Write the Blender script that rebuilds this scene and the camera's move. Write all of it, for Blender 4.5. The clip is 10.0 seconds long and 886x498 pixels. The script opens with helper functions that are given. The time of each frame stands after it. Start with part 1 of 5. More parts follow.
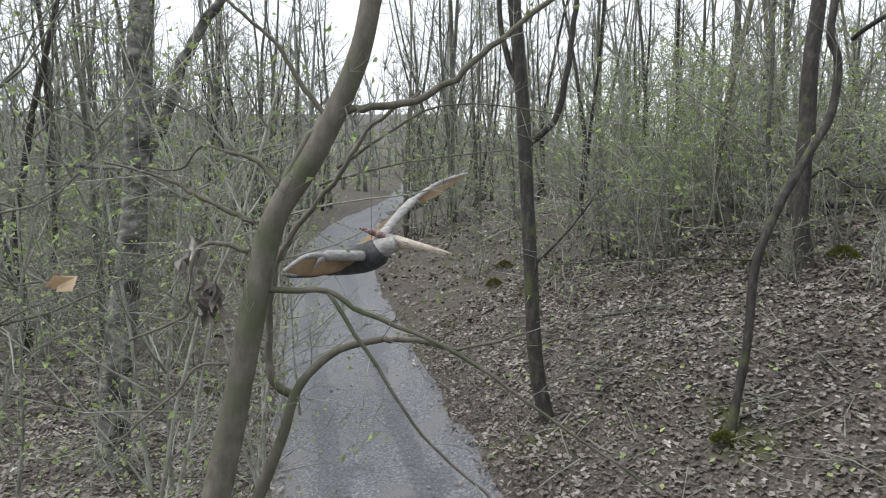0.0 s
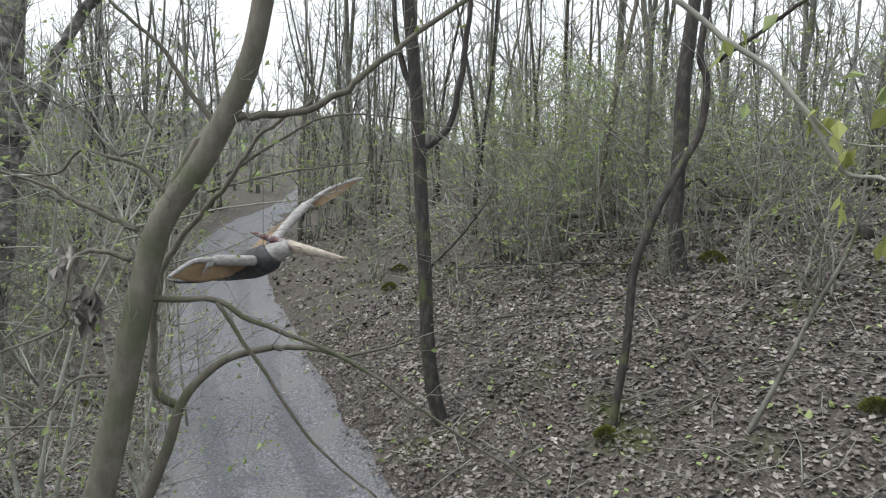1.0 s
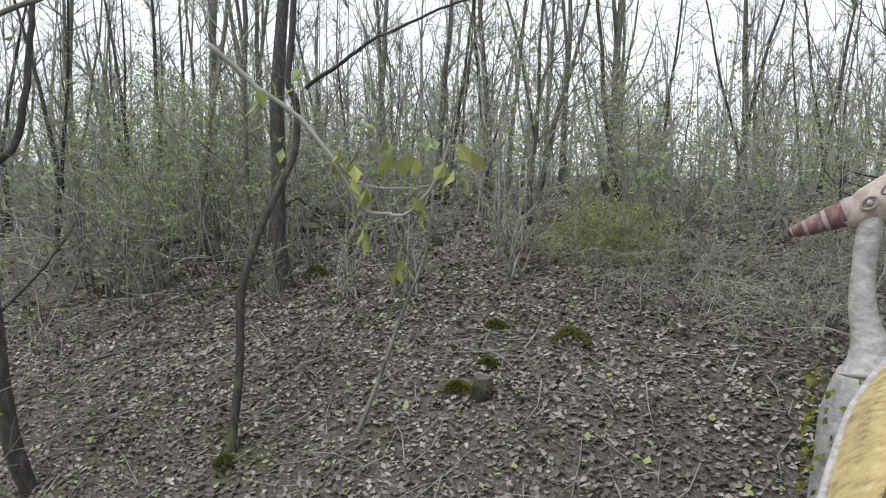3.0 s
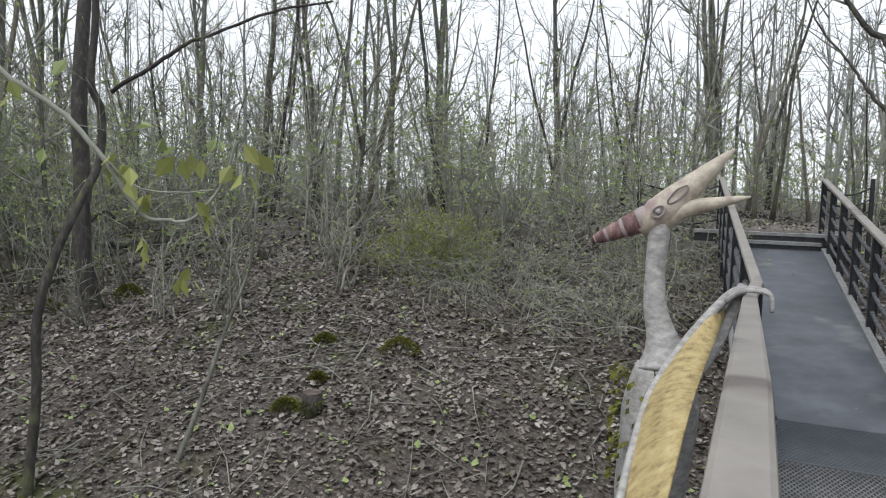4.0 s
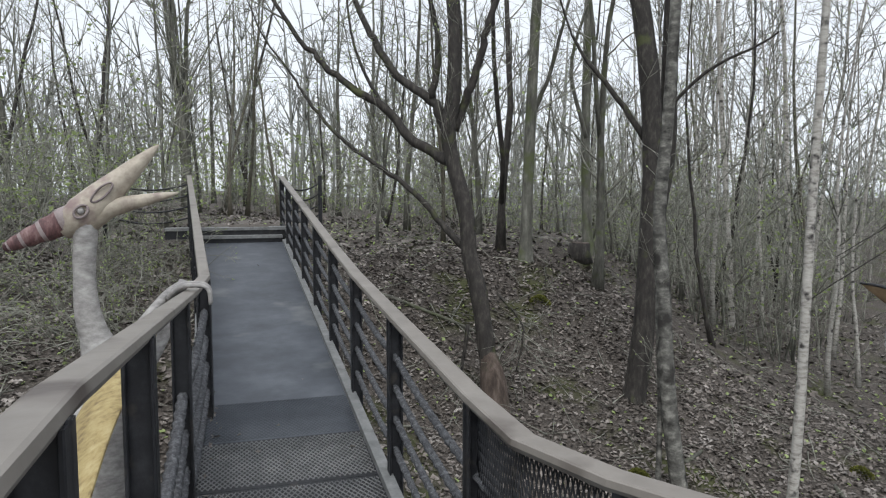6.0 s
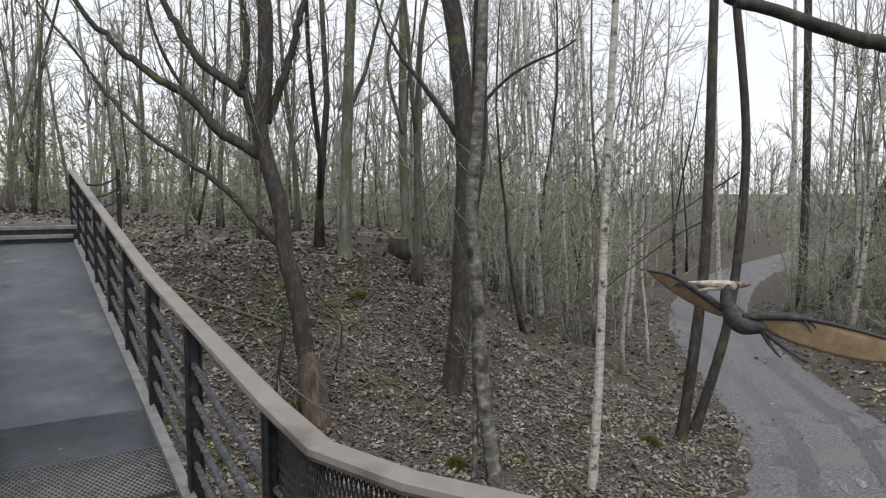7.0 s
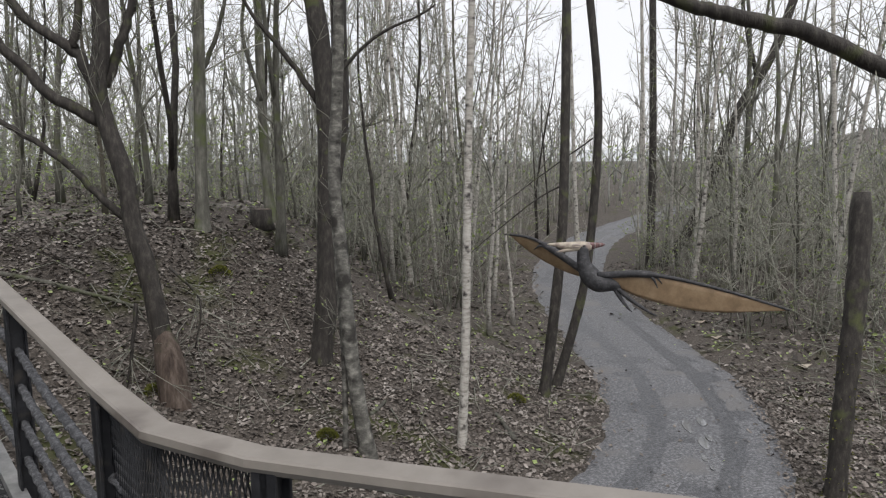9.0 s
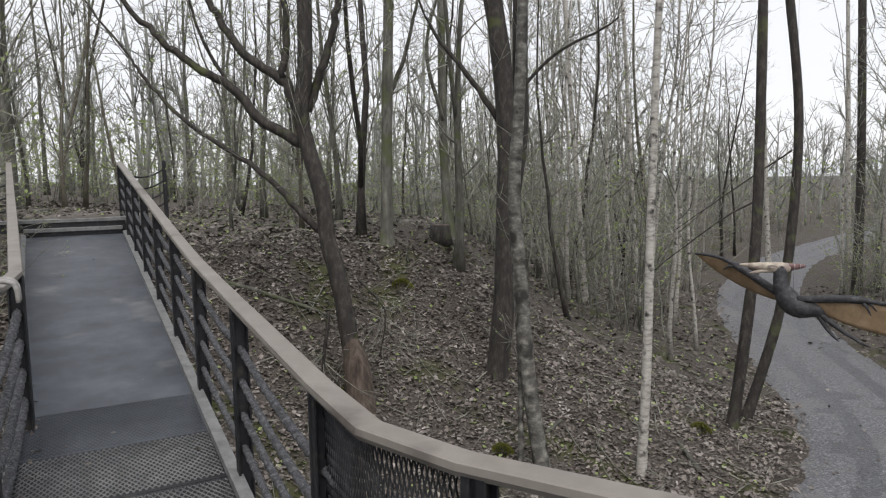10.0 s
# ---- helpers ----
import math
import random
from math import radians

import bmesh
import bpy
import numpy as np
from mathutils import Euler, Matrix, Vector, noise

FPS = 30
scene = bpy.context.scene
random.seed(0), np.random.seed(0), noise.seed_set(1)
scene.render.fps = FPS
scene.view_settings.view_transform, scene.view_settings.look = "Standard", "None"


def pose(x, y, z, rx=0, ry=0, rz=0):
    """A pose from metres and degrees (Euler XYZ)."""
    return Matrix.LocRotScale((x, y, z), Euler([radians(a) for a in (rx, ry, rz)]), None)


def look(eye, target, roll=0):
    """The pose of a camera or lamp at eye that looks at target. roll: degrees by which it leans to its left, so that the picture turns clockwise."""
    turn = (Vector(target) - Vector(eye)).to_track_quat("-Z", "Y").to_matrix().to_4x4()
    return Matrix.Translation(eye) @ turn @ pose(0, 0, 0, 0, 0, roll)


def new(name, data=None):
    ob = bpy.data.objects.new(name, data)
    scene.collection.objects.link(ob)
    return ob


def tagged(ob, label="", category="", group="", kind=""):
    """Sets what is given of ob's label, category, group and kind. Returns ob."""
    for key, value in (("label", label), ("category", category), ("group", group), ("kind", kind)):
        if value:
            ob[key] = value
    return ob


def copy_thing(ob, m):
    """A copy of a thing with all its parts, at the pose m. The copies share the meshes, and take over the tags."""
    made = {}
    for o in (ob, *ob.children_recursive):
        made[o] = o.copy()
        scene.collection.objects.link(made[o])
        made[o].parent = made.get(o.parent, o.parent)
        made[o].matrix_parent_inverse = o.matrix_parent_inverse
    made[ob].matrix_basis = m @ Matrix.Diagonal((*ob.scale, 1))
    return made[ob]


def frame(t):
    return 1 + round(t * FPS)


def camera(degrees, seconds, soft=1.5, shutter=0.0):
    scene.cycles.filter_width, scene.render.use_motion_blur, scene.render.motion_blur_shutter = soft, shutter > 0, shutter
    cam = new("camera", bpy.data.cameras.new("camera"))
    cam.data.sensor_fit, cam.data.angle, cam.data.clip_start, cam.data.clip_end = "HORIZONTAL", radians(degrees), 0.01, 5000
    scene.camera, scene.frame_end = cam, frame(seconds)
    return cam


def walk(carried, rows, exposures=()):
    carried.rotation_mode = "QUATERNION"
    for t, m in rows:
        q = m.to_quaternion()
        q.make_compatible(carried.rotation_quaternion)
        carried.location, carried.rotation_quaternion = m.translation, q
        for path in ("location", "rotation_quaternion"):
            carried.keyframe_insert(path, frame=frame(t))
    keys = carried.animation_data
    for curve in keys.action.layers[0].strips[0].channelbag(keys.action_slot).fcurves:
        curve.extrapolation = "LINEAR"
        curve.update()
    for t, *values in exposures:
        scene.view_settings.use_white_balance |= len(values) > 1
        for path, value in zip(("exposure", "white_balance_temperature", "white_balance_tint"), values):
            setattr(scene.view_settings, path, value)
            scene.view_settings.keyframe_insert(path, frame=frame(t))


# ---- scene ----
cam = camera(65.0, 10.0, soft=1.2)
PATH = [
    (0, (-0.669, 0.504, 4.456), (-2.601, 0.914, 4.139), -0.08),
    (0.5, (-0.630, 0.516, 4.474), (-2.540, 1.018, 4.159), 0.53),
    (1, (-0.608, 0.508, 4.484), (-2.458, 1.204, 4.179), 1.40),
    (1.5, (-0.577, 0.515, 4.497), (-2.333, 1.430, 4.221), 0.97),
    (2, (-0.576, 0.529, 4.514), (-2.214, 1.647, 4.257), 0.84),
    (2.5, (-0.579, 0.516, 4.524), (-2.030, 1.874, 4.294), 1.28),
    (3, (-0.551, 0.548, 4.512), (-1.772, 2.116, 4.287), 1.17),
    (3.2, (-0.569, 0.556, 4.527), (-1.726, 2.172, 4.308), 0.56),
    (4.3, (-0.476, 0.588, 4.498), (-1.143, 2.467, 4.337), 0.81),
    (4.5, (-0.433, 0.580, 4.511), (-1.009, 2.489, 4.358), -0.25),
    (5, (-0.334, 0.619, 4.493), (-0.643, 2.589, 4.346), -0.02),
    (5.5, (-0.256, 0.601, 4.489), (-0.187, 2.594, 4.326), 0.12),
    (6, (-0.219, 0.656, 4.492), (0.338, 2.570, 4.329), 0.01),
    (6.2, (-0.220, 0.647, 4.512), (0.448, 2.525, 4.355), 0.06),
    (7.3, (-0.044, 0.726, 4.486), (1.066, 2.379, 4.294), 0.32),
    (7.5, (-0.025, 0.733, 4.480), (1.132, 2.353, 4.276), 0.43),
    (8, (-0.004, 0.734, 4.466), (1.236, 2.286, 4.229), 0.25),
    (8.5, (0.005, 0.728, 4.462), (1.291, 2.236, 4.201), 0.04),
    (9, (0.012, 0.727, 4.454), (1.323, 2.215, 4.193), -0.39),
    (9.5, (-0.017, 0.749, 4.449), (1.185, 2.329, 4.208), -0.63),
    (10, (-0.078, 0.785, 4.439), (0.835, 2.553, 4.233), -0.99),
]
EXPOSURE = [(0.0, 0.72, 6500, 10), (3.2, 0.66, 6500, 10), (4.6, 0.32, 6450, 10), (6.2, 0.3, 6450, 10), (7.3, 0.28, 6800, 13), (10.0, 0.26, 6800, 13)]
walk(cam, [(t, look(eye, target, roll)) for t, eye, target, roll in PATH], EXPOSURE)

# ---- light: an overcast sky with a wide, weak sun ----
world = bpy.data.worlds.new("sky")
scene.world = world
world.use_nodes = True
wn, wl = world.node_tree.nodes, world.node_tree.links
sky = wn.new("ShaderNodeTexSky")
sky.sky_type, sky.sun_disc = "NISHITA", False
sky.sun_elevation, sky.sun_rotation = radians(48), radians(200)
cloud = wn.new("ShaderNodeMix")
cloud.data_type = "RGBA"
cloud.inputs[0].default_value = 0.9
cloud.inputs[7].default_value = (8.25, 8.65, 9.25, 1)
wl.new(sky.outputs[0], cloud.inputs[6])
wl.new(cloud.outputs[2], wn["Background"].inputs[0])
wn["Background"].inputs[1].default_value = 0.1
sun = bpy.data.lights.new("sun", "SUN")
sun.energy, sun.angle, sun.color = 1.5, radians(40), (1.0, 0.98, 0.95)
new("sun", sun).matrix_basis = look((-14, -33, 60), (0, 0, 0))

# ---- materials ----


def material(name, colours, scale=8.0, rough=0.85, bump=0.3, metal=0.0, stretch=(1, 1, 1), spots=None, vary=0.0, detail=6.0, translucent=0.0, wear=None):
    """Two scales of noise between the colours; spots: (colour, scale, amount) of a second layer; vary: random brightness from object to object."""
    m = bpy.data.materials.new(name)
    m.use_nodes = True
    n, l = m.node_tree.nodes, m.node_tree.links
    b = n["Principled BSDF"]
    b.inputs["Roughness"].default_value, b.inputs["Metallic"].default_value = rough, metal
    co, mp = n.new("ShaderNodeTexCoord"), n.new("ShaderNodeMapping")
    mp.inputs["Scale"].default_value = stretch
    l.new(co.outputs["Object"], mp.inputs[0])
    a = n.new("ShaderNodeTexNoise")
    a.inputs["Scale"].default_value, a.inputs["Detail"].default_value, a.inputs["Roughness"].default_value = scale, detail, 0.65
    l.new(mp.outputs[0], a.inputs["Vector"])
    r = n.new("ShaderNodeValToRGB")
    el = r.color_ramp.elements
    el[0].position, el[1].position = 0.3, 0.72
    el[0].color, el[1].color = (*colours[0], 1), (*colours[-1], 1)
    for i, c in enumerate(colours[1:-1]):
        e = el.new(0.3 + 0.42 * (i + 1) / (len(colours) - 1))
        e.color = (*c, 1)
    l.new(a.outputs["Fac"], r.inputs[0])
    out = r.outputs[0]
    if spots:
        c, sc, amount = spots
        s2 = n.new("ShaderNodeTexNoise")
        s2.inputs["Scale"].default_value, s2.inputs["Detail"].default_value = sc, 4
        l.new(co.outputs["Object"], s2.inputs["Vector"])
        rr = n.new("ShaderNodeValToRGB")
        rr.color_ramp.elements[0].position, rr.color_ramp.elements[1].position = 0.62 - amount * 0.3, 0.72 - amount * 0.2
        l.new(s2.outputs["Fac"], rr.inputs[0])
        mx = n.new("ShaderNodeMix")
        mx.data_type = "RGBA"
        mx.inputs[7].default_value = (*c, 1)
        l.new(rr.outputs[0], mx.inputs[0])
        l.new(out, mx.inputs[6])
        out = mx.outputs[2]
    if vary:
        info, geo = n.new("ShaderNodeObjectInfo"), n.new("ShaderNodeNewGeometry")
        ad = n.new("ShaderNodeMath")
        ad.operation = "ADD"
        l.new(info.outputs["Random"], ad.inputs[0])
        l.new(geo.outputs["Random Per Island"], ad.inputs[1])
        mr = n.new("ShaderNodeMapRange")
        mr.inputs["From Max"].default_value = 2.0
        mr.inputs["To Min"].default_value, mr.inputs["To Max"].default_value = 1 - vary, 1 + vary
        l.new(ad.outputs[0], mr.inputs["Value"])
        hs = n.new("ShaderNodeHueSaturation")
        l.new(mr.outputs[0], hs.inputs["Value"])
        l.new(out, hs.inputs["Color"])
        out = hs.outputs[0]
    l.new(out, b.inputs["Base Color"])
    if bump:
        bp = n.new("ShaderNodeBump")
        bp.inputs["Strength"].default_value, bp.inputs["Distance"].default_value = bump, 0.02
        l.new(a.outputs["Fac"], bp.inputs["Height"])
        l.new(bp.outputs[0], b.inputs["Normal"])
    if translucent:
        tr, ms = n.new("ShaderNodeBsdfTranslucent"), n.new("ShaderNodeMixShader")
        l.new(out, tr.inputs[0])
        ms.inputs[0].default_value = translucent
        l.new(b.outputs[0], ms.inputs[1])
        l.new(tr.outputs[0], ms.inputs[2])
        l.new(ms.outputs[0], n["Material Output"].inputs[0])
    return m


BARK = material("bark_grey_brown", [(0.045, 0.044, 0.038), (0.108, 0.107, 0.09), (0.21, 0.21, 0.18)], 9, 0.95, 0.8, stretch=(1, 1, 0.25), spots=((0.09, 0.105, 0.05), 2.2, 0.35), vary=0.35)
BARK_SMOOTH = material("bark_smooth_olive", [(0.075, 0.067, 0.05), (0.115, 0.105, 0.08), (0.17, 0.155, 0.125)], 22, 0.8, 0.35, stretch=(1, 1, 0.5), spots=((0.075, 0.085, 0.045), 5, 0.3))
BARK_DARK = material("bark_dark_wet", [(0.013, 0.0115, 0.01), (0.034, 0.03, 0.026), (0.085, 0.077, 0.066)], 16, 0.8, 0.9, stretch=(1, 1, 0.35), spots=((0.07, 0.08, 0.03), 3, 0.12))
BARK_RED = material("rotten_wood_red", [(0.028, 0.02, 0.016), (0.085, 0.064, 0.052), (0.19, 0.155, 0.13)], 12, 0.95, 0.9, stretch=(1, 1, 0.2), spots=((0.05, 0.05, 0.03), 3, 0.2))
BIRCH = material("bark_birch", [(0.16, 0.15, 0.13), (0.4, 0.385, 0.35), (0.5, 0.485, 0.45)], 7, 0.75, 0.4, stretch=(1, 1, 3.5), spots=((0.03, 0.027, 0.025), 7, 0.22))
BIRCH_OLD = material("bark_old_birch", [(0.02, 0.019, 0.017), (0.12, 0.118, 0.105), (0.32, 0.315, 0.28)], 6, 0.9, 1.0, stretch=(1, 1, 1.6), spots=((0.03, 0.028, 0.025), 4, 0.4))
TWIG = material("twig_bark", [(0.12, 0.12, 0.098), (0.225, 0.228, 0.19), (0.37, 0.375, 0.325)], 6, 0.85, 0.0, vary=0.4)
# twig colour paled and greyed for distance haze, there being no volume
TWIG_FAR = material("far_twig_haze_grey", [(0.19, 0.195, 0.178), (0.27, 0.277, 0.257), (0.36, 0.367, 0.345)], 3, 0.95, 0.0, vary=0.35)
LEAF = material("young_leaf_green", [(0.2, 0.27, 0.09), (0.31, 0.39, 0.15), (0.43, 0.5, 0.25)], 5, 0.6, 0.0, vary=0.35, translucent=0.35)
LEAF_YELLOW = material("bush_leaf_yellow_green", [(0.17, 0.2, 0.045), (0.27, 0.295, 0.08), (0.38, 0.39, 0.15)], 4, 0.6, 0.0, vary=0.35, translucent=0.3)
LEAF_DEAD = material("dead_leaf", [(0.06, 0.05, 0.043), (0.18, 0.158, 0.14), (0.42, 0.39, 0.36)], 3, 0.75, 0.1, vary=0.75)
GROUND = material("leaf_mould", [(0.016, 0.0135, 0.0115), (0.07, 0.06, 0.051), (0.2, 0.176, 0.154)], 26, 0.95, 1.0, spots=((0.055, 0.06, 0.022), 0.9, 0.18), detail=9)
GRAVEL = material("wet_gravel", [(0.045, 0.047, 0.05), (0.125, 0.129, 0.137), (0.3, 0.308, 0.325)], 26, 0.7, 0.7, spots=((0.15, 0.148, 0.147), 0.8, 0.3), detail=10)
GRAVEL_WET = material("rut_gravel", [(0.03, 0.031, 0.034), (0.085, 0.089, 0.096), (0.2, 0.207, 0.22)], 26, 0.5, 0.7, detail=10)
MOSS = material("moss", [(0.05, 0.06, 0.01), (0.12, 0.13, 0.02), (0.2, 0.19, 0.04)], 30, 1.0, 1.0)
# base lifted to grey in place of the bright sky mirrored in the puddles
WATER = material("puddle_water_sky_tint", [(0.12, 0.125, 0.13), (0.2, 0.205, 0.21)], 3, 0.04, 0.02)
RAIL = material("handrail_paint_taupe", [(0.17, 0.155, 0.137), (0.21, 0.192, 0.17), (0.25, 0.23, 0.205)], 5, 0.5, 0.08, spots=((0.09, 0.075, 0.065), 2.5, 0.1))
STEEL = material("steel_paint_black", [(0.008, 0.009, 0.011), (0.016, 0.017, 0.02), (0.035, 0.036, 0.04)], 14, 0.5, 0.15, spots=((0.05, 0.045, 0.04), 9, 0.05))
ROPE = material("rope_grey", [(0.025, 0.026, 0.029), (0.08, 0.083, 0.09), (0.2, 0.205, 0.215)], 45, 0.9, 0.6)
DECK = material("deck_coating_grey", [(0.036, 0.042, 0.051), (0.062, 0.071, 0.085), (0.1, 0.112, 0.13)], 2.2, 0.55, 0.12, spots=((0.14, 0.15, 0.155), 1.3, 0.12), detail=9)
KERB = material("kerb_zinc_grey", [(0.12, 0.125, 0.125), (0.19, 0.195, 0.195), (0.27, 0.275, 0.27)], 9, 0.6, 0.15)
CONCRETE = material("concrete", [(0.12, 0.118, 0.11), (0.19, 0.187, 0.175), (0.27, 0.265, 0.25)], 9, 0.9, 0.4)
S_GREY = material("statue_grey", [(0.19, 0.182, 0.175), (0.32, 0.31, 0.298), (0.46, 0.45, 0.43)], 16, 0.6, 0.3, stretch=(1, 1, 2))
S_CREAM = material("statue_cream", [(0.22, 0.18, 0.15), (0.42, 0.37, 0.3), (0.58, 0.53, 0.43)], 9, 0.55, 0.3, spots=((0.26, 0.19, 0.18), 5, 0.12))
S_MAUVE = material("statue_mauve_grey", [(0.14, 0.115, 0.115), (0.27, 0.225, 0.22), (0.4, 0.35, 0.34)], 10, 0.6, 0.3)
EARTH = material("trodden_earth", [(0.06, 0.053, 0.046), (0.12, 0.108, 0.096), (0.2, 0.185, 0.165)], 16, 0.95, 0.5, spots=((0.09, 0.07, 0.055), 3, 0.3))
S_ORANGE = material("statue_horn", [(0.4, 0.25, 0.13), (0.55, 0.4, 0.24), (0.65, 0.52, 0.36)], 9, 0.55, 0.3)
S_RED = material("statue_crimson", [(0.045, 0.022, 0.025), (0.14, 0.07, 0.07), (0.3, 0.2, 0.19)], 11, 0.6, 0.3, stretch=(2.5, 2.5, 1))
S_BLACK = material("statue_charcoal", [(0.014, 0.014, 0.016), (0.035, 0.036, 0.04), (0.09, 0.09, 0.095)], 15, 0.65, 0.4)
S_TAN = material("statue_membrane_tan", [(0.17, 0.115, 0.065), (0.26, 0.18, 0.105), (0.34, 0.25, 0.155)], 5, 0.65, 0.2)
S_YELLOW = material("statue_membrane_ochre", [(0.16, 0.11, 0.05), (0.36, 0.28, 0.12), (0.46, 0.38, 0.2)], 6, 0.65, 0.2, stretch=(3, 3, 0.6))
# pale blue-grey stands in for air haze over the far ridge
HAZE = material("far_hill_haze_tint", [(0.42, 0.45, 0.47), (0.53, 0.56, 0.58), (0.63, 0.66, 0.68)], 0.12, 1.0, 0.0)
WATER.node_tree.nodes["Principled BSDF"].inputs["IOR"].default_value = 2.2

# ---- tools ----
R = random.Random(7)


class Geo:
    """Gathers vertices and faces, with a material number for each face."""

    def __init__(self):
        self.v, self.f, self.m, self.slot = [], [], [], 0

    def add(self, verts, faces):
        k = len(self.v)
        self.v.extend(verts)
        self.f.extend([tuple(i + k for i in f) for f in faces])
        self.m.extend([self.slot] * len(faces))

    def tube(self, pts, radii, n=6, lobes=0, pitch=0.0, squash=1.0):
        pts = [Vector(p) for p in pts]
        side, verts, turn = None, [], 0.0
        for i, p in enumerate(pts):
            a = pts[min(i + 1, len(pts) - 1)] - pts[max(i - 1, 0)]
            a = a.normalized() if a.length > 1e-9 else Vector((0, 0, 1))
            if side is None:
                side = a.cross(Vector((0, 1, 0)) if abs(a.y) < 0.9 else Vector((1, 0, 0)))
            side = (side - a * side.dot(a)).normalized()
            up = a.cross(side)
            r = radii[i]
            if i:
                turn += pitch * (p - pts[i - 1]).length
            for j in range(n):
                q = 2 * math.pi * j / n
                rr = r * (1 + 0.22 * math.cos(lobes * q + turn)) if lobes else r
                verts.append(p + side * (math.cos(q) * rr) + up * (math.sin(q) * rr * squash))
        faces = []
        for i in range(len(pts) - 1):
            for j in range(n):
                k = (j + 1) % n
                faces.append((i * n + j, i * n + k, i * n + n + k, i * n + n + j))
        faces.append(tuple(range(n - 1, -1, -1)))
        faces.append(tuple(range((len(pts) - 1) * n, len(pts) * n)))
        self.add(verts, faces)

    def box(self, m, sx, sy, sz, bevel=0.0):
        b = min(bevel, sx / 3, sy / 3)
        ring = [(-sx / 2 + b, -sy / 2), (sx / 2 - b, -sy / 2), (sx / 2, -sy / 2 + b), (sx / 2, sy / 2 - b), (sx / 2 - b, sy / 2), (-sx / 2 + b, sy / 2), (-sx / 2, sy / 2 - b), (-sx / 2, -sy / 2 + b)] if b else [(-sx / 2, -sy / 2), (sx / 2, -sy / 2), (sx / 2, sy / 2), (-sx / 2, sy / 2)]
        n = len(ring)
        verts = [m @ Vector((x, y, z)) for z in (-sz / 2, sz / 2) for x, y in ring]
        self.add(verts, [tuple(range(n - 1, -1, -1)), tuple(range(n, 2 * n))] + [(j, (j + 1) % n, n + (j + 1) % n, n + j) for j in range(n)])

    def sweep(self, pts, profile, closed_ends=True):
        """A profile of (sideways, up) pairs along a line, kept upright, mitred at its bends."""
        pts = [Vector(p) for p in pts]
        verts, n = [], len(profile)
        for i, p in enumerate(pts):
            d0 = (p - pts[i - 1]) if i else pts[1] - p
            d1 = (pts[i + 1] - p) if i < len(pts) - 1 else d0
            d0.z = d1.z = 0
            d0, d1 = d0.normalized(), d1.normalized()
            t = (d0 + d1).normalized()
            s = Vector((t.y, -t.x, 0)) / max(0.5, t.dot(d0))
            verts += [p + s * a + Vector((0, 0, b)) for a, b in profile]
        faces = [(i * n + j, i * n + n + j, i * n + n + (j + 1) % n, i * n + (j + 1) % n) for i in range(len(pts) - 1) for j in range(n)]
        if closed_ends:
            faces += [tuple(range(n)), tuple(range(len(pts) * n - 1, len(pts) * n - n - 1, -1))]
        self.add(verts, faces)

    def sheet(self, rows, thick):
        """A grid of points made into a skin of that thickness."""
        nr, nc = len(rows), len(rows[0])
        normal = [[None] * nc for _ in rows]
        for i in range(nr):
            for j in range(nc):
                a = Vector(rows[min(i + 1, nr - 1)][j]) - Vector(rows[max(i - 1, 0)][j])
                b = Vector(rows[i][min(j + 1, nc - 1)]) - Vector(rows[i][max(j - 1, 0)])
                c = a.cross(b)
                normal[i][j] = c.normalized() * thick / 2 if c.length > 1e-9 else Vector((0, 0, thick / 2))
        verts = [Vector(rows[i][j]) + s * normal[i][j] for s in (1, -1) for i in range(nr) for j in range(nc)]
        k, faces = nr * nc, []
        for i in range(nr - 1):
            for j in range(nc - 1):
                q = (i * nc + j, i * nc + j + 1, i * nc + nc + j + 1, i * nc + nc + j)
                faces += [q, tuple(k + a for a in reversed(q))]
        edge = [(i, 0) for i in range(nr)] + [(nr - 1, j) for j in range(1, nc)] + [(i, nc - 1) for i in range(nr - 2, -1, -1)] + [(0, j) for j in range(nc - 2, 0, -1)]
        for (a, b), (c, d) in zip(edge, edge[1:] + edge[:1]):
            faces.append((a * nc + b, c * nc + d, k + c * nc + d, k + a * nc + b))
        self.add(verts, faces)

    def leaf(self, p, d, size, wide=0.6, fold=0.25):
        d = d.normalized()
        s = d.cross(Vector((R.uniform(-1, 1), R.uniform(-1, 1), R.uniform(-1, 1)))).normalized()
        u = s.cross(d)
        self.add([p, p + d * size * 0.5 + s * size * wide * 0.5 + u * size * fold, p + d * size, p + d * size * 0.5 - s * size * wide * 0.5 + u * size * fold], [(0, 1, 2), (0, 2, 3)])

    def mesh(self, name, mats, shade=True):
        me = bpy.data.meshes.new(name)
        me.from_pydata([tuple(v) for v in self.v], [], self.f)
        for m in mats if isinstance(mats, (list, tuple)) else [mats]:
            me.materials.append(m)
        me.polygons.foreach_set("material_index", self.m)
        if shade:
            me.polygons.foreach_set("use_smooth", [True] * len(self.f))
        me.update()
        return me


def part(name, geo, mats, parent=None, label="", shade=True):
    """Links what geo holds as one mesh object, under its parent if one is given."""
    ob = new(name, geo.mesh(name, mats, shade))
    ob.parent = parent
    return tagged(ob, label)


def thing(name, at, label, category, group="", kind=""):
    ob = new(name)
    ob.location = at
    ob.empty_display_size = 0.1
    return tagged(ob, label, category, group, kind)


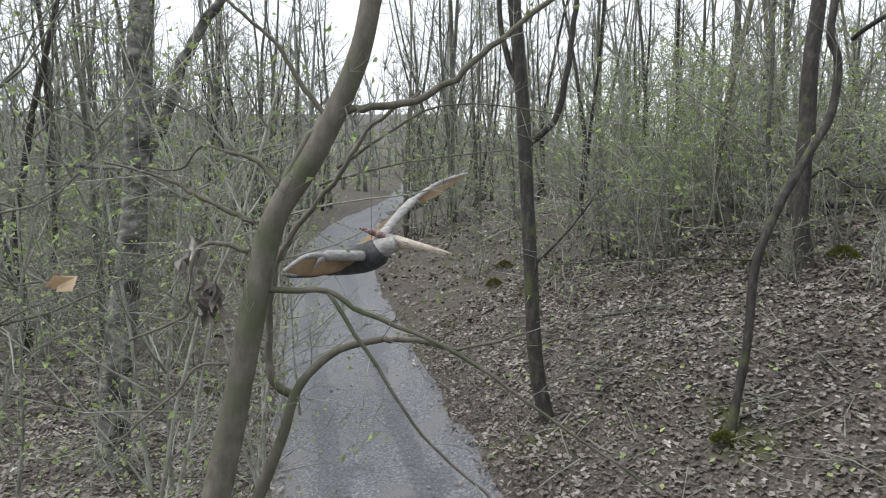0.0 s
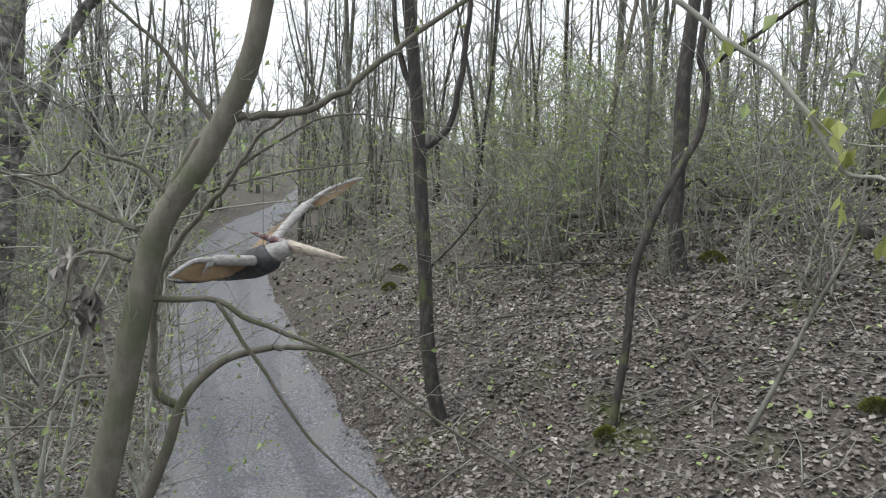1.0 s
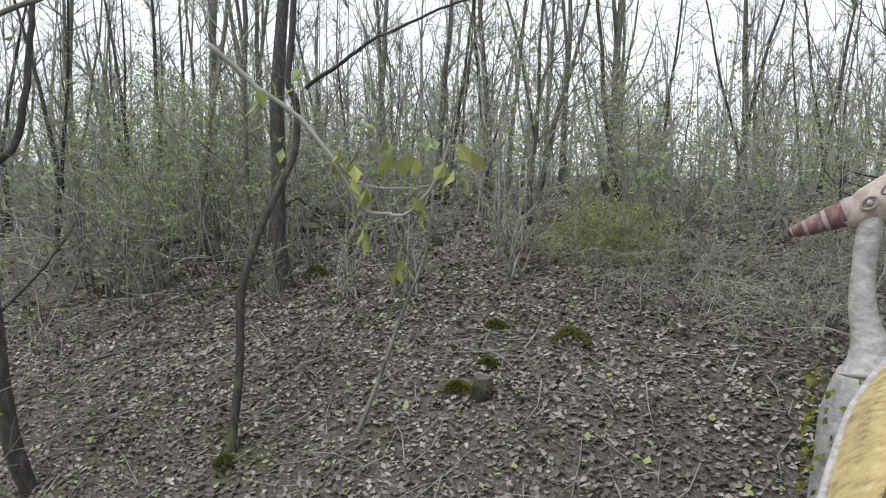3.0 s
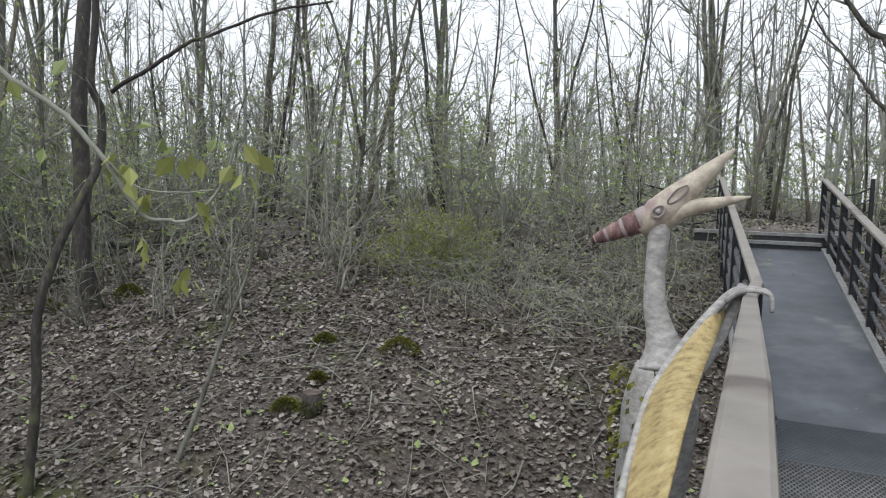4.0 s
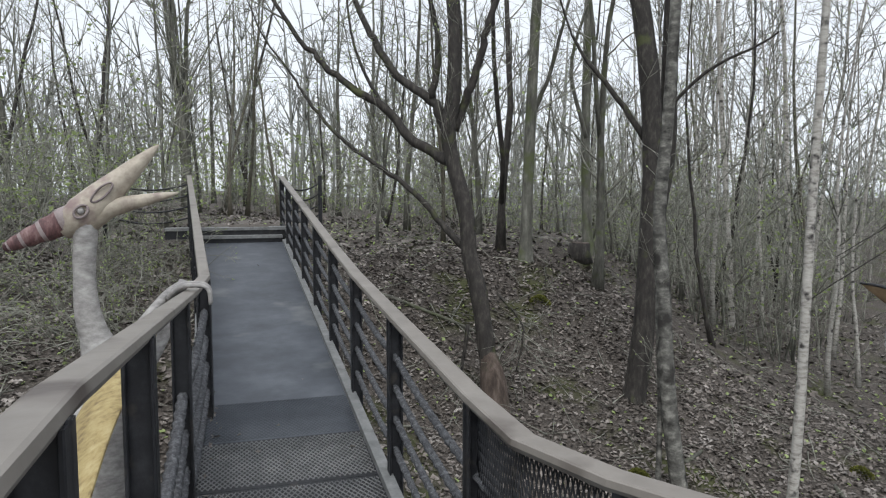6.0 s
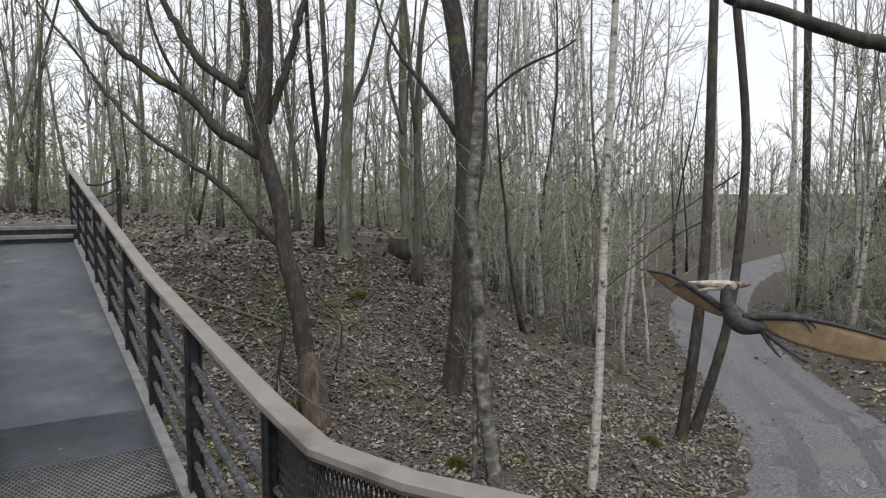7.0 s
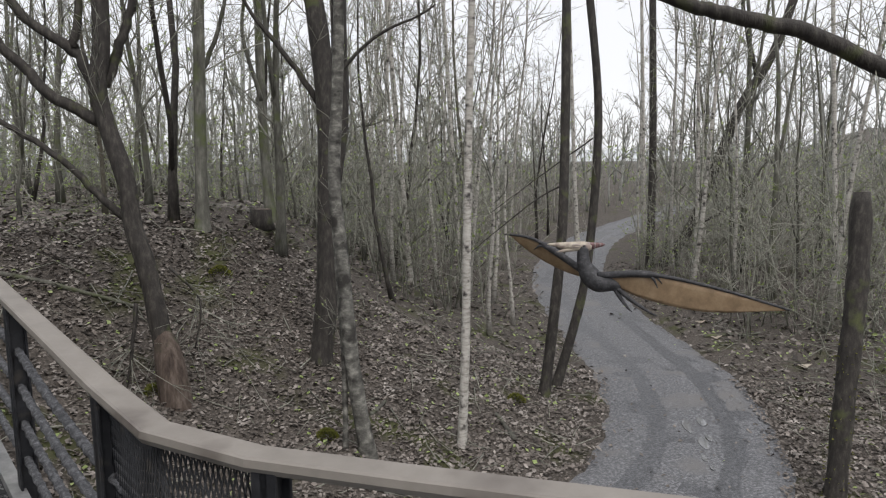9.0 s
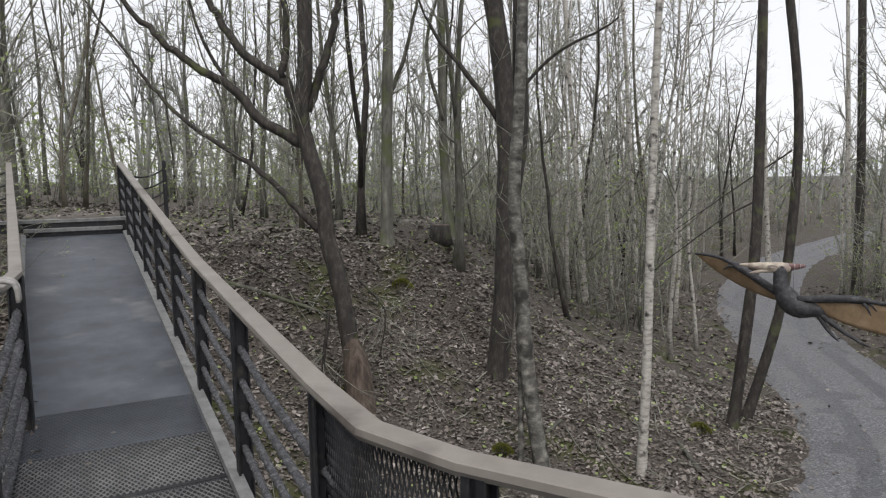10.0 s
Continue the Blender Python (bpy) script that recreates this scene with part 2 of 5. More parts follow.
def curve(pts, step=4):
    """A smooth line through the points."""
    pts = [Vector(p) for p in pts]
    out = []
    for i in range(len(pts) - 1):
        a, b, c, d = pts[max(i - 1, 0)], pts[i], pts[i + 1], pts[min(i + 2, len(pts) - 1)]
        for k in range(step):
            t = k / step
            out.append(0.5 * (2 * b + (c - a) * t + (2 * a - 5 * b + 4 * c - d) * t * t + (3 * b - 3 * c + d - a) * t ** 3))
    return out + [pts[-1]]


def taper(n, r0, r1, power=1.0):
    return [r0 + (r1 - r0) * (i / max(1, n - 1)) ** power for i in range(n)]


def aside(d, low, high):
    """A way that leaves d by between low and high degrees."""
    d = d.normalized()
    s = d.cross(Vector((R.gauss(0, 1), R.gauss(0, 1), R.gauss(0, 1)))).normalized()
    a = radians(R.uniform(low, high))
    return d * math.cos(a) + s * math.sin(a)


def wander(p, d, length, steps, bend, lift=0.0):
    pts, d = [p.copy()], d.normalized()
    for _ in range(steps):
        d = (d + Vector((R.gauss(0, bend), R.gauss(0, bend), R.gauss(0, bend) + lift))).normalized()
        pts.append(pts[-1] + d * (length / steps))
    return pts


def twigs(geo, leaves, pts, count, length, radius=0.005, leafy=0.4, leaf=0.04, start=0.15, low=30, high=70, lift=0.06, deep=True):
    """Side twigs along a line, with finer ones on them and a few young leaves."""
    for _ in range(count):
        k = R.uniform(start, 1) * (len(pts) - 1)
        i = min(int(k), len(pts) - 2)
        p = pts[i].lerp(pts[i + 1], k - i)
        d = aside(pts[i + 1] - pts[i], low, high)
        q = wander(p, d, length * R.uniform(0.4, 1.2), 3, 0.16, lift)
        geo.tube(q, taper(4, radius, radius * 0.45), 3)
        for _ in range(3 if deep else 0):
            j = R.randrange(1, 3)
            e = wander(q[j], aside(q[j + 1] - q[j], 25, 60), length * R.uniform(0.2, 0.5), 2, 0.18, lift)
            geo.tube(e, taper(3, radius * 0.6, radius * 0.3), 3)
            if R.random() < leafy:
                leaves.leaf(e[-1], e[-1] - e[0], leaf * R.uniform(0.6, 1.3))
        if R.random() < leafy:
            leaves.leaf(q[-1], q[-1] - q[0], leaf * R.uniform(0.6, 1.3))

# ---- ground, trail and distance ----
TRAIL = [(-70.16, 12.67), (-50.07, 8.02), (-37.98, 3.86), (-29.93, 2.21), (-20.61, 1.45), (-13.98, 1.4), (-8.33, 1.49), (-3, 2.2), (3, 4.3), (8.72, 5.44), (11.93, 7.5), (14.14, 10.02), (17.28, 13.73), (21.67, 17.87), (29.94, 23.04), (42.78, 28.29), (71.22, 37.7)]


def trail_side(x, y):
    """Signed distance from the trail's centre line; positive on the bank's side."""
    best = 1e9
    for (ax, ay), (bx, by) in zip(TRAIL, TRAIL[1:]):
        ux, uy = bx - ax, by - ay
        k = max(0.0, min(1.0, ((x - ax) * ux + (y - ay) * uy) / (ux * ux + uy * uy)))
        dx, dy = x - ax - k * ux, y - ay - k * uy
        d = math.hypot(dx, dy)
        if d < abs(best):
            best = d if ux * dy - uy * dx > 0 else -d
    return best


def smooth(a, b, v):
    v = max(0.0, min(1.0, (v - a) / (b - a)))
    return v * v * (3 - 2 * v)


def ground(x, y):
    d = trail_side(x, y)
    west = 3.9 * (1 - math.exp(-max(0.0, d - 1.0) * 0.19))
    east = 0.9 * smooth(1.2, 5.0, d) + 2.5 * smooth(4.0, 9.5, d)
    k = smooth(-2.5, 4.0, x)
    h = (west * (1 - k) + east * k) * (1 - 0.7 * smooth(7.0, 17.0, x)) * (1 - 0.5 * smooth(-14, -40, -abs(x)) if x < -14 else 1.0)
    r = math.hypot(x, y)
    return h + 0.035 * max(0.0, -d - 1.3) + 0.004 * max(0.0, r - 60)


def bumps(x, y):
    d = abs(trail_side(x, y))
    k = smooth(1.1, 3.0, d)
    return k * (0.09 * noise.noise((x * 0.55, y * 0.55, 3)) + 0.05 * noise.noise((x * 1.9, y * 1.9, 8)))


def floor_at(x, y):
    return ground(x, y) + bumps(x, y)


def graded(low, high, fine, far):
    mid = [low + fine * i for i in range(int((high - low) / fine) + 1)]
    a, b, step = [], [], fine
    lo, hi = low, mid[-1]
    while hi < far:
        step *= 1.28
        lo, hi = lo - step, hi + step
        a.insert(0, lo)
        b.append(hi)
    return a + mid + b


g = Geo()
xs, ys = graded(-26, 26, 0.36, 900), graded(-12, 34, 0.36, 900)
g.add([(x, y, floor_at(x, y) - 0.06 * (1 - smooth(1.15, 1.9, abs(trail_side(x, y))))) for y in ys for x in xs], [(j * len(xs) + i, j * len(xs) + i + 1, (j + 1) * len(xs) + i + 1, (j + 1) * len(xs) + i) for j in range(len(ys) - 1) for i in range(len(xs) - 1)])
tagged(part("ground", g, GROUND), "woodland floor of brown leaf mould on a bank", "ground", kind="structure")

g = Geo()
line = curve([(x, y, 0) for x, y in TRAIL], 16)
across = [-1.6, -1.08, -0.78, -0.42, 0.0, 0.42, 0.78, 1.08, 1.6]
deep = [0.0, 0.02, 0.008, 0.016, 0.035, 0.016, 0.008, 0.02, 0.0]
verts = []
for i, p in enumerate(line):
    a = (line[min(i + 1, len(line) - 1)] - line[max(i - 1, 0)]).normalized()
    s = Vector((-a.y, a.x, 0))
    for k, h in zip(across, deep):
        w = 0.95 * k * (1 + (0.13 * noise.noise((i * 0.45, k, 5)) if abs(k) > 1.1 else 0.16 * noise.noise((i * 0.8, k * 3, 11))))
        q = p + s * w
        verts.append((q.x, q.y, max(0.0, ground(q.x, q.y)) + (0.0 + h if abs(k) < 1.1 else -0.075)))
n = len(across)
g.add(verts, [(i * n + j, i * n + n + j, i * n + n + j + 1, i * n + j + 1) for i in range(len(line) - 1) for j in range(n - 1)])
for k, f in enumerate(g.f):
    i, j = divmod(k, n - 1)
    g.m[k] = 1 if j in (2, 5) or (j in (1, 6) and noise.noise((i * 0.23, j, 4)) > 0.12) or (j in (3, 4) and noise.noise((i * 0.3, j, 9)) > 0.34) else 0
tagged(part("road", g, [GRAVEL, GRAVEL_WET]), "grey wet gravel woodland trail with wheel ruts", "trail", kind="structure")

# shallow puddles in the rut of the trail
for i, (x, y, a, b) in enumerate(((10.27, 6.32, 0.3, 0.045), (10.63, 6.26, 0.2, 0.05), (9.83, 5.79, 0.24, 0.05), (10.08, 5.83, 0.12, 0.035), (9.33, 5.51, 0.12, 0.03), (9.13, 5.28, 0.09, 0.025))):
    g = Geo()
    ring = [(x + math.cos(q) * a * (1 + 0.35 * noise.noise((q, i, 2))) * 0.75 - math.sin(q) * b, y + math.cos(q) * a * 0.65 + math.sin(q) * b * (1 + 0.4 * noise.noise((q, i, 7))), 0.041) for q in [2 * math.pi * k / 20 for k in range(20)]]
    g.add(ring + [(px, py, 0.0) for px, py, pz in ring], [tuple(range(20))] + [(k, k + 20, (k + 1) % 20 + 20, (k + 1) % 20) for k in range(20)])
    tagged(part("puddle", g, WATER, shade=False), "shallow puddle in the gravel trail", "puddle", "puddles on the trail", "structure")

# far wooded ridge that closes the view, distance haze painted into its colour
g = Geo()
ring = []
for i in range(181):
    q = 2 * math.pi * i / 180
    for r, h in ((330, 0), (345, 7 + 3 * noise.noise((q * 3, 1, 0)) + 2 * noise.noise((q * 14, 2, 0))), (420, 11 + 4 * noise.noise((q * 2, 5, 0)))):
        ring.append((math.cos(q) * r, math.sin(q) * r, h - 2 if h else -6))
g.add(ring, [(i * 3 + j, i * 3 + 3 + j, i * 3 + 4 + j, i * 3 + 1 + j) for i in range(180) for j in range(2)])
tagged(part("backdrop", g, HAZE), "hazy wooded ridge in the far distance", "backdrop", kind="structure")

# ---- footbridge ----
SLOPE = 0.1064


def deck_z(y):
    return 2.247 + SLOPE * max(y, 2.75)


def left_edge(y):
    return np.interp(y, [-1.6, 2.2, 5.4, 13.0], [-0.68, -0.64, -0.53, -0.9])


def right_edge(y):
    return np.interp(y, [2.75, 13.0], [0.589, 0.476])


bridge = thing("footbridge", (0, 8, 2.9), "sloping steel footbridge with a grey coated deck", "footbridge")
bridge.location = (0, 0, 0)
cuts = [2.75, 4.77, 5.4, 13.0]
for a, b in zip(cuts, cuts[1:]):
    g = Geo()
    rows = [[(x, y, deck_z(y) - 0.006) for x in np.linspace(left_edge(y) + 0.02, right_edge(y), 5)] for y in (a + 0.003, (a + b) / 2, b - 0.003)]
    g.sheet(rows, 0.012)
    part("deck_plate", g, DECK if a > 5 else STEEL, bridge, shade=False)
g = Geo()
g.sheet([[(-0.68, -1.6, 2.534), (1.9, -1.6, 2.534)], [(-0.66, 0.4, 2.534), (1.8, 0.4, 2.534)], [(-0.64, 2.2, 2.534), (0.8, 2.2, 2.534)], [(-0.62, 2.74, 2.534), (0.6, 2.74, 2.534)]], 0.012)
part("platform_plate", g, DECK, bridge, shade=False)
for name, x0, x1 in (("kerb", lambda y: left_edge(y) - 0.03, lambda y: left_edge(y) + 0.035), ("kerb", lambda y: right_edge(y) - 0.005, lambda y: right_edge(y) + 0.065)):
    g = Geo()
    line = [y for y in np.linspace(2.75, 13.0, 12)]
    g.add([(f(y), y, deck_z(y) + h) for y in line for f, h in ((x0, -0.05), (x0, 0.05), (x1, 0.05), (x1, -0.05))], [(i * 4 + j, i * 4 + 4 + j, i * 4 + 4 + (j + 1) % 4, i * 4 + (j + 1) % 4) for i in range(11) for j in range(4)] + [(0, 1, 2, 3), (47, 46, 45, 44)])
    part(name, g, KERB, bridge, "grey zinc edge strip", False)
for x in (-0.42, 0.36):
    g = Geo()
    g.sweep([(x, -1.5, 2.42), (x, 2.75, 2.42), (x, 13.05, 3.51)], [(-0.05, -0.1), (0.05, -0.1), (0.05, 0.1), (-0.05, 0.1)])
    part("beam", g, STEEL, bridge, "", False)
for x in (-0.6, 1.4):
    for y in (-1.3, 0.9):
        g = Geo()
        g.tube([(x, y, floor_at(x, y) - 0.1), (x, y, 2.528)], [0.09, 0.09], 12)
        part("pillar", g, STEEL, bridge)
for y, h, wide in ((13.0, 0.12, 1.37), (13.22, 0.25, 2.2)):
    g = Geo()
    g.box(pose(-0.21 if wide < 2 else -0.36, y + 0.16, deck_z(13.0) + h - 0.024), wide, 0.34, 0.048, 0.012)
    step = part("step", g, KERB, bridge, "worn grey concrete step", False)
    g = Geo()
    g.box(pose(-0.21 if wide < 2 else -0.36, y + 0.03, deck_z(13.0) + h - 0.12), wide - 0.02, 0.02, 0.14, 0.003)
    part("riser", g, STEEL, step, "dark recessed riser", False)

# anti-slip expanded metal on the lower part of the deck
for a, b, gap, lift in ((2.78, 4.74, 0.034, 0.006), (4.8, 5.38, 0.032, 0.005), (5.42, 6.05, 0.03, 0.002)):
    g = Geo()
    for way in (-1, 1):
        run = (b - a) * 0.62
        x = left_edge((a + b) / 2) + 0.03 - run
        while x < 0.58 + run:
            p = []
            for y in (a, b):
                xx = x + way * (y - (a + b) / 2) * 0.62
                p.append((xx, y))
            (x0, y0), (x1, y1) = p
            lo, hi = left_edge(a) + 0.04, right_edge(b) - 0.008
            def clip(x0, y0, x1, y1):
                t0, t1 = 0.0, 1.0
                dx = x1 - x0
                ta, tb = sorted(((lo - x0) / dx, (hi - x0) / dx))
                t0, t1 = max(t0, ta), min(t1, tb)
                return (t0, t1) if t1 > t0 + 0.01 else None
            c = clip(x0, y0, x1, y1)
            if c:
                q = [Vector((x0 + (x1 - x0) * t, y0 + (y1 - y0) * t, deck_z(y0 + (y1 - y0) * t) + 0.002)) for t in c]
                g.tube([q[0], q[1]], [0.0032 + lift * 0.2] * 2, 4)
            x += gap
    tagged(part("grating", g, DECK if lift == 0.002 else KERB, bridge, "expanded metal anti-slip mesh"), kind="stuff")

# landing on the bank
g = Geo()
rows = []
for y in np.linspace(13.35, 30, 14):
    c = -0.1 + 0.05 * (y - 13) ** 1.35
    w = 1.0 - 0.02 * (y - 13)
    rows.append([(c + k * w, y, max(3.86 + 0.004 * (y - 13) - 0.1 * abs(k) ** 3, floor_at(c + k * w, y) + 0.01) if y < 17 else floor_at(c + k * w, y) + 0.02 - 0.06 * abs(k) ** 3) for k in (-1.15, -0.8, -0.3, 0.3, 0.8, 1.15)])
g.sheet(rows, 0.05)
tagged(part("pavement", g, EARTH), "earth path leading off the bridge landing", "path", kind="structure")


def railing(name, label, line, cap, posts, ropes, rope_r, post_w, side, taut=0.03):
    """line: the inner edge of the handrail, from its far end to its near end."""
    t = thing(name, (0, 0, 0), label, "railing", "railings of the footbridge")
    g = Geo()
    a, b = cap
    g.sweep(line, [(a, -0.012), (a + 0.004, 0.008), (a + 0.012, 0.012), (b - 0.012, 0.012), (b - 0.004, 0.008), (b, -0.012), (b - 0.01, -0.03), (b - 0.018, -0.012), (a + 0.018, -0.012), (a + 0.01, -0.03)])
    part("handrail", g, RAIL, t, "taupe painted flat steel handrail", False)
    pts = [Vector(p) for p in line]
    spots = []
    for y in posts:
        for p, q in zip(pts, pts[1:]):
            if q.y <= y <= p.y:
                s = p.lerp(q, (p.y - y) / (p.y - q.y))
                w = (q - p).normalized()
                spots.append((s + Vector((w.y, -w.x, 0)).normalized() * (a + b) / 2, math.atan2(w.y, w.x)))
                break
    for s, turn in spots:
        z0 = deck_z(s.y) - 0.12 if s.y > 2.75 else 2.43
        g = Geo()
        g.box(Matrix.Translation((s.x, s.y, (z0 + s.z - 0.013) / 2)) @ Matrix.Rotation(turn, 4, "Z"), 0.028, post_w, s.z - 0.013 - z0, 0.004)
        for e in (-1, 1):
            g.box(Matrix.Translation((s.x, s.y, (z0 + s.z - 0.02) / 2)) @ Matrix.Rotation(turn, 4, "Z") @ Matrix.Translation((0, e * (post_w / 2 - 0.006), 0)), 0.075, 0.012, s.z - 0.02 - z0, 0.003)
        part("post", g, STEEL, t, "", False)
    for h in ropes:
        g, way = Geo(), []
        for (p, _), (q, _) in zip(spots, spots[1:]):
            near = min(p.y, q.y) < 6.5
            m = int((q - p).length / (0.018 if near else 0.06))
            for k in range(m):
                u = k / m
                c = p.lerp(q, u)
                z0 = deck_z(p.y) * (1 - u) + deck_z(q.y) * u
                way.append(Vector((c.x + side * 0.0, c.y, z0 + h - taut * 4 * u * (1 - u))))
        g.tube(way, [rope_r] * len(way), 9, lobes=3, pitch=70)
        part("rope", g, ROPE, t, "twisted grey rope")
    return t


right = railing("bridge_railing", "black steel railing with taupe handrail and grey ropes", [(0.48, 14.05, 4.78), (0.57, 7.23, 3.98), (0.58, 6.03, 3.86), (0.6, 4.71, 3.765), (0.612, 3.25, 3.68), (0.609, 2.72, 3.68), (0.746, 2.345, 3.68), (0.985, 1.96, 3.68), (1.95, 0.4, 3.7), (1.9, -1.6, 3.7)], (-0.1, 0.0), [14.0, 12.55, 11.25, 9.95, 8.6, 7.3, 6.0, 4.68, 3.22, 2.3, 1.1, -0.2, -1.5], (0.2, 0.39, 0.58, 0.77), 0.019, 0.085, -1)
left = railing("bridge_railing", "black steel railing with taupe handrail and thick rope", [(-1.05, 14.03, 4.78), (-0.437, 5.9, 3.885), (-0.476, 5.2, 3.88), (-0.475, 1.9, 4.164), (-0.5, -1.6, 4.2)], (0.0, 0.085), [14.0, 12.5, 11.2, 9.9, 8.5, 7.0, 5.85, 4.3, 2.85, 1.8, 0.2, -1.4], (0.2, 0.39, 0.58, 0.77), 0.026, 0.09, 1, 0.05)
g = Geo()
g.sweep([(1.9, -1.6, 3.7), (-0.55, -1.6, 3.7)], [(-0.05, -0.012), (0.05, -0.012), (0.05, 0.012), (-0.05, 0.012)])
part("handrail", g, RAIL, right, "", False)
# mesh panel beside the bend of the railing
g = Geo()
panel = [(0.665, 3.22), (0.668, 2.74), (0.8, 2.38)]
length = [0, 0.48, 0.87]
for k in range(-46, 56):
    for way in (-1, 1):
        q = []
        for z in np.linspace(2.72, 3.65, 8):
            s = k * 0.022 + way * (z - 3.2) * 0.28
            if 0 <= s <= 0.87:
                q.append(Vector((np.interp(s, length, [p[0] for p in panel]), np.interp(s, length, [p[1] for p in panel]), z)))
        if len(q) > 1:
            g.tube([q[0], q[-1]], [0.0036, 0.0036], 3)
tagged(part("mesh_panel", g, STEEL, right, "black expanded metal panel"), kind="stuff")
# rope fences at the bank
for x, x0, z0 in ((1.27, 0.54, 4.73), (-2.55, -1.13, 4.73)):
    t = thing("rope_fence", (x, 14.3, floor_at(x, 14.3)), "black fence post with slack ropes at the landing", "fence", "rope fences at the landing")
    t.location = (0, 0, 0)
    g = Geo()
    g.box(pose(x, 14.3, (4.81 + floor_at(x, 14.3) - 0.2) / 2), 0.07, 0.07, 4.81 - floor_at(x, 14.3) + 0.2, 0.008)
    part("post", g, STEEL, t, "", False)
    for h in (0.0, 0.2, 0.4, 0.6):
        g = Geo()
        a, b = Vector((x0, 13.95, z0 - 0.1 - h)), Vector((x, 14.3, 4.68 - h))
        g.tube([a.lerp(b, k / 12) - Vector((0, 0, 0.13 * 4 * k / 12 * (1 - k / 12))) for k in range(13)], [0.016] * 13, 6)
        part("rope", g, STEEL, t)

# ---- pterosaur statues ----


def skull(g, back, eye, beak, jaw, crest, r, cream, crest_mat):
    """Head with a long upper beak, a lower jaw, an eye socket on each side and a backward crest."""
    back, eye, beak, jaw, crest = (Vector(v) for v in (back, eye, beak, jaw, crest))
    ax = (beak - eye).normalized()
    g.slot = cream
    q = [eye - ax * r * 1.6, eye - ax * r * 0.7, eye, eye + ax * r * 1.2] + [eye.lerp(beak, k) for k in (0.5, 0.75, 0.93, 1.0)]
    g.tube(q, [r * 0.45, r * 0.95, r * 1.05, r * 0.92, r * 0.66, r * 0.42, r * 0.2, r * 0.05], 14, squash=0.8)
    q = [eye - ax * r * 0.6 + (jaw - beak) * 0.18, eye.lerp(jaw, 0.25), eye.lerp(jaw, 0.55), eye.lerp(jaw, 0.85), jaw]
    g.tube(q, [r * 0.6, r * 0.6, r * 0.4, r * 0.22, r * 0.05], 10, squash=0.8)
    g.slot = crest_mat
    c = [eye, eye.lerp(crest, 0.25), eye.lerp(crest, 0.5), eye.lerp(crest, 0.75), eye.lerp(crest, 0.93), crest]
    fine = curve(c, 5)
    g.tube(fine, [r * (0.95 - 0.8 * k / (len(fine) - 1)) * (1 + 0.05 * math.sin(k * 1.5)) for k in range(len(fine))], 12, squash=0.7)
    first = len(g.m) - 12 * (len(fine) - 1) - 2
    for k in range(len(fine) - 1):
        if k < 5 or k % 5 == 0:
            g.m[first + 12 * k:first + 12 * k + 12] = [6] * 12
    g.slot = 0
    side = ax.cross(Vector((0, 0, 1))).normalized()
    up = side.cross(ax)
    for s in (-1, 1):
        p = eye + side * s * r * 0.86 + up * r * 0.15
        g.tube([p - side * s * 0.01, p + side * s * r * 0.12], [r * 0.24, r * 0.12], 10)
        g.slot = 6
        ring = [p + side * s * r * 0.02 + (ax * math.cos(k) * 0.42 + up * math.sin(k) * 0.3) * r for k in [2 * math.pi * j / 14 for j in range(15)]]
        g.tube(ring, [r * 0.08] * 15, 5)
        p2 = p + ax * r * 1.5
        ring = [p2 - side * s * r * 0.12 + (ax * math.cos(k) * 0.75 + up * math.sin(k) * 0.26) * r for k in [2 * math.pi * j / 16 for j in range(17)]]
        g.tube(ring, [r * 0.07] * 17, 5)
        g.slot = 0


def wing(g, shoulder, wrist, tip, hip, trail, sag, top, arm_r):
    lead = curve([shoulder, wrist, Vector(wrist).lerp(Vector(tip), 0.5) + Vector((0, 0, sag)), tip], 6)
    rear = curve([hip, trail[0], trail[1], tip], 6)
    rows = []
    for a, b in zip(lead, rear):
        rows.append([a.lerp(b, k) - Vector((0, 0, 0.10 * 4 * k * (1 - k) * (a - b).length)) for k in (0, 0.2, 0.4, 0.6, 0.8, 1.0)])
    g.slot = top
    g.sheet(rows, 0.014)
    g.slot = 2
    n = len(lead)
    g.tube(lead, [arm_r * (1.0 if k < n * 0.35 else 0.55) * (1 - 0.75 * max(0, k / n - 0.35)) for k in range(n)], 9)
    g.slot = 0
    w, away = Vector(wrist), (Vector(wrist) - Vector(shoulder)).normalized()
    for k in (-0.5, 0.0, 0.5):
        d = (away + Vector((k, -k * 0.6, -0.5 + k * 0.2))).normalized()
        g.tube([w, w + d * arm_r * 2.2, w + d * arm_r * 3.6 + Vector((0, 0, -arm_r))], [arm_r * 0.45, arm_r * 0.35, arm_r * 0.1], 6)


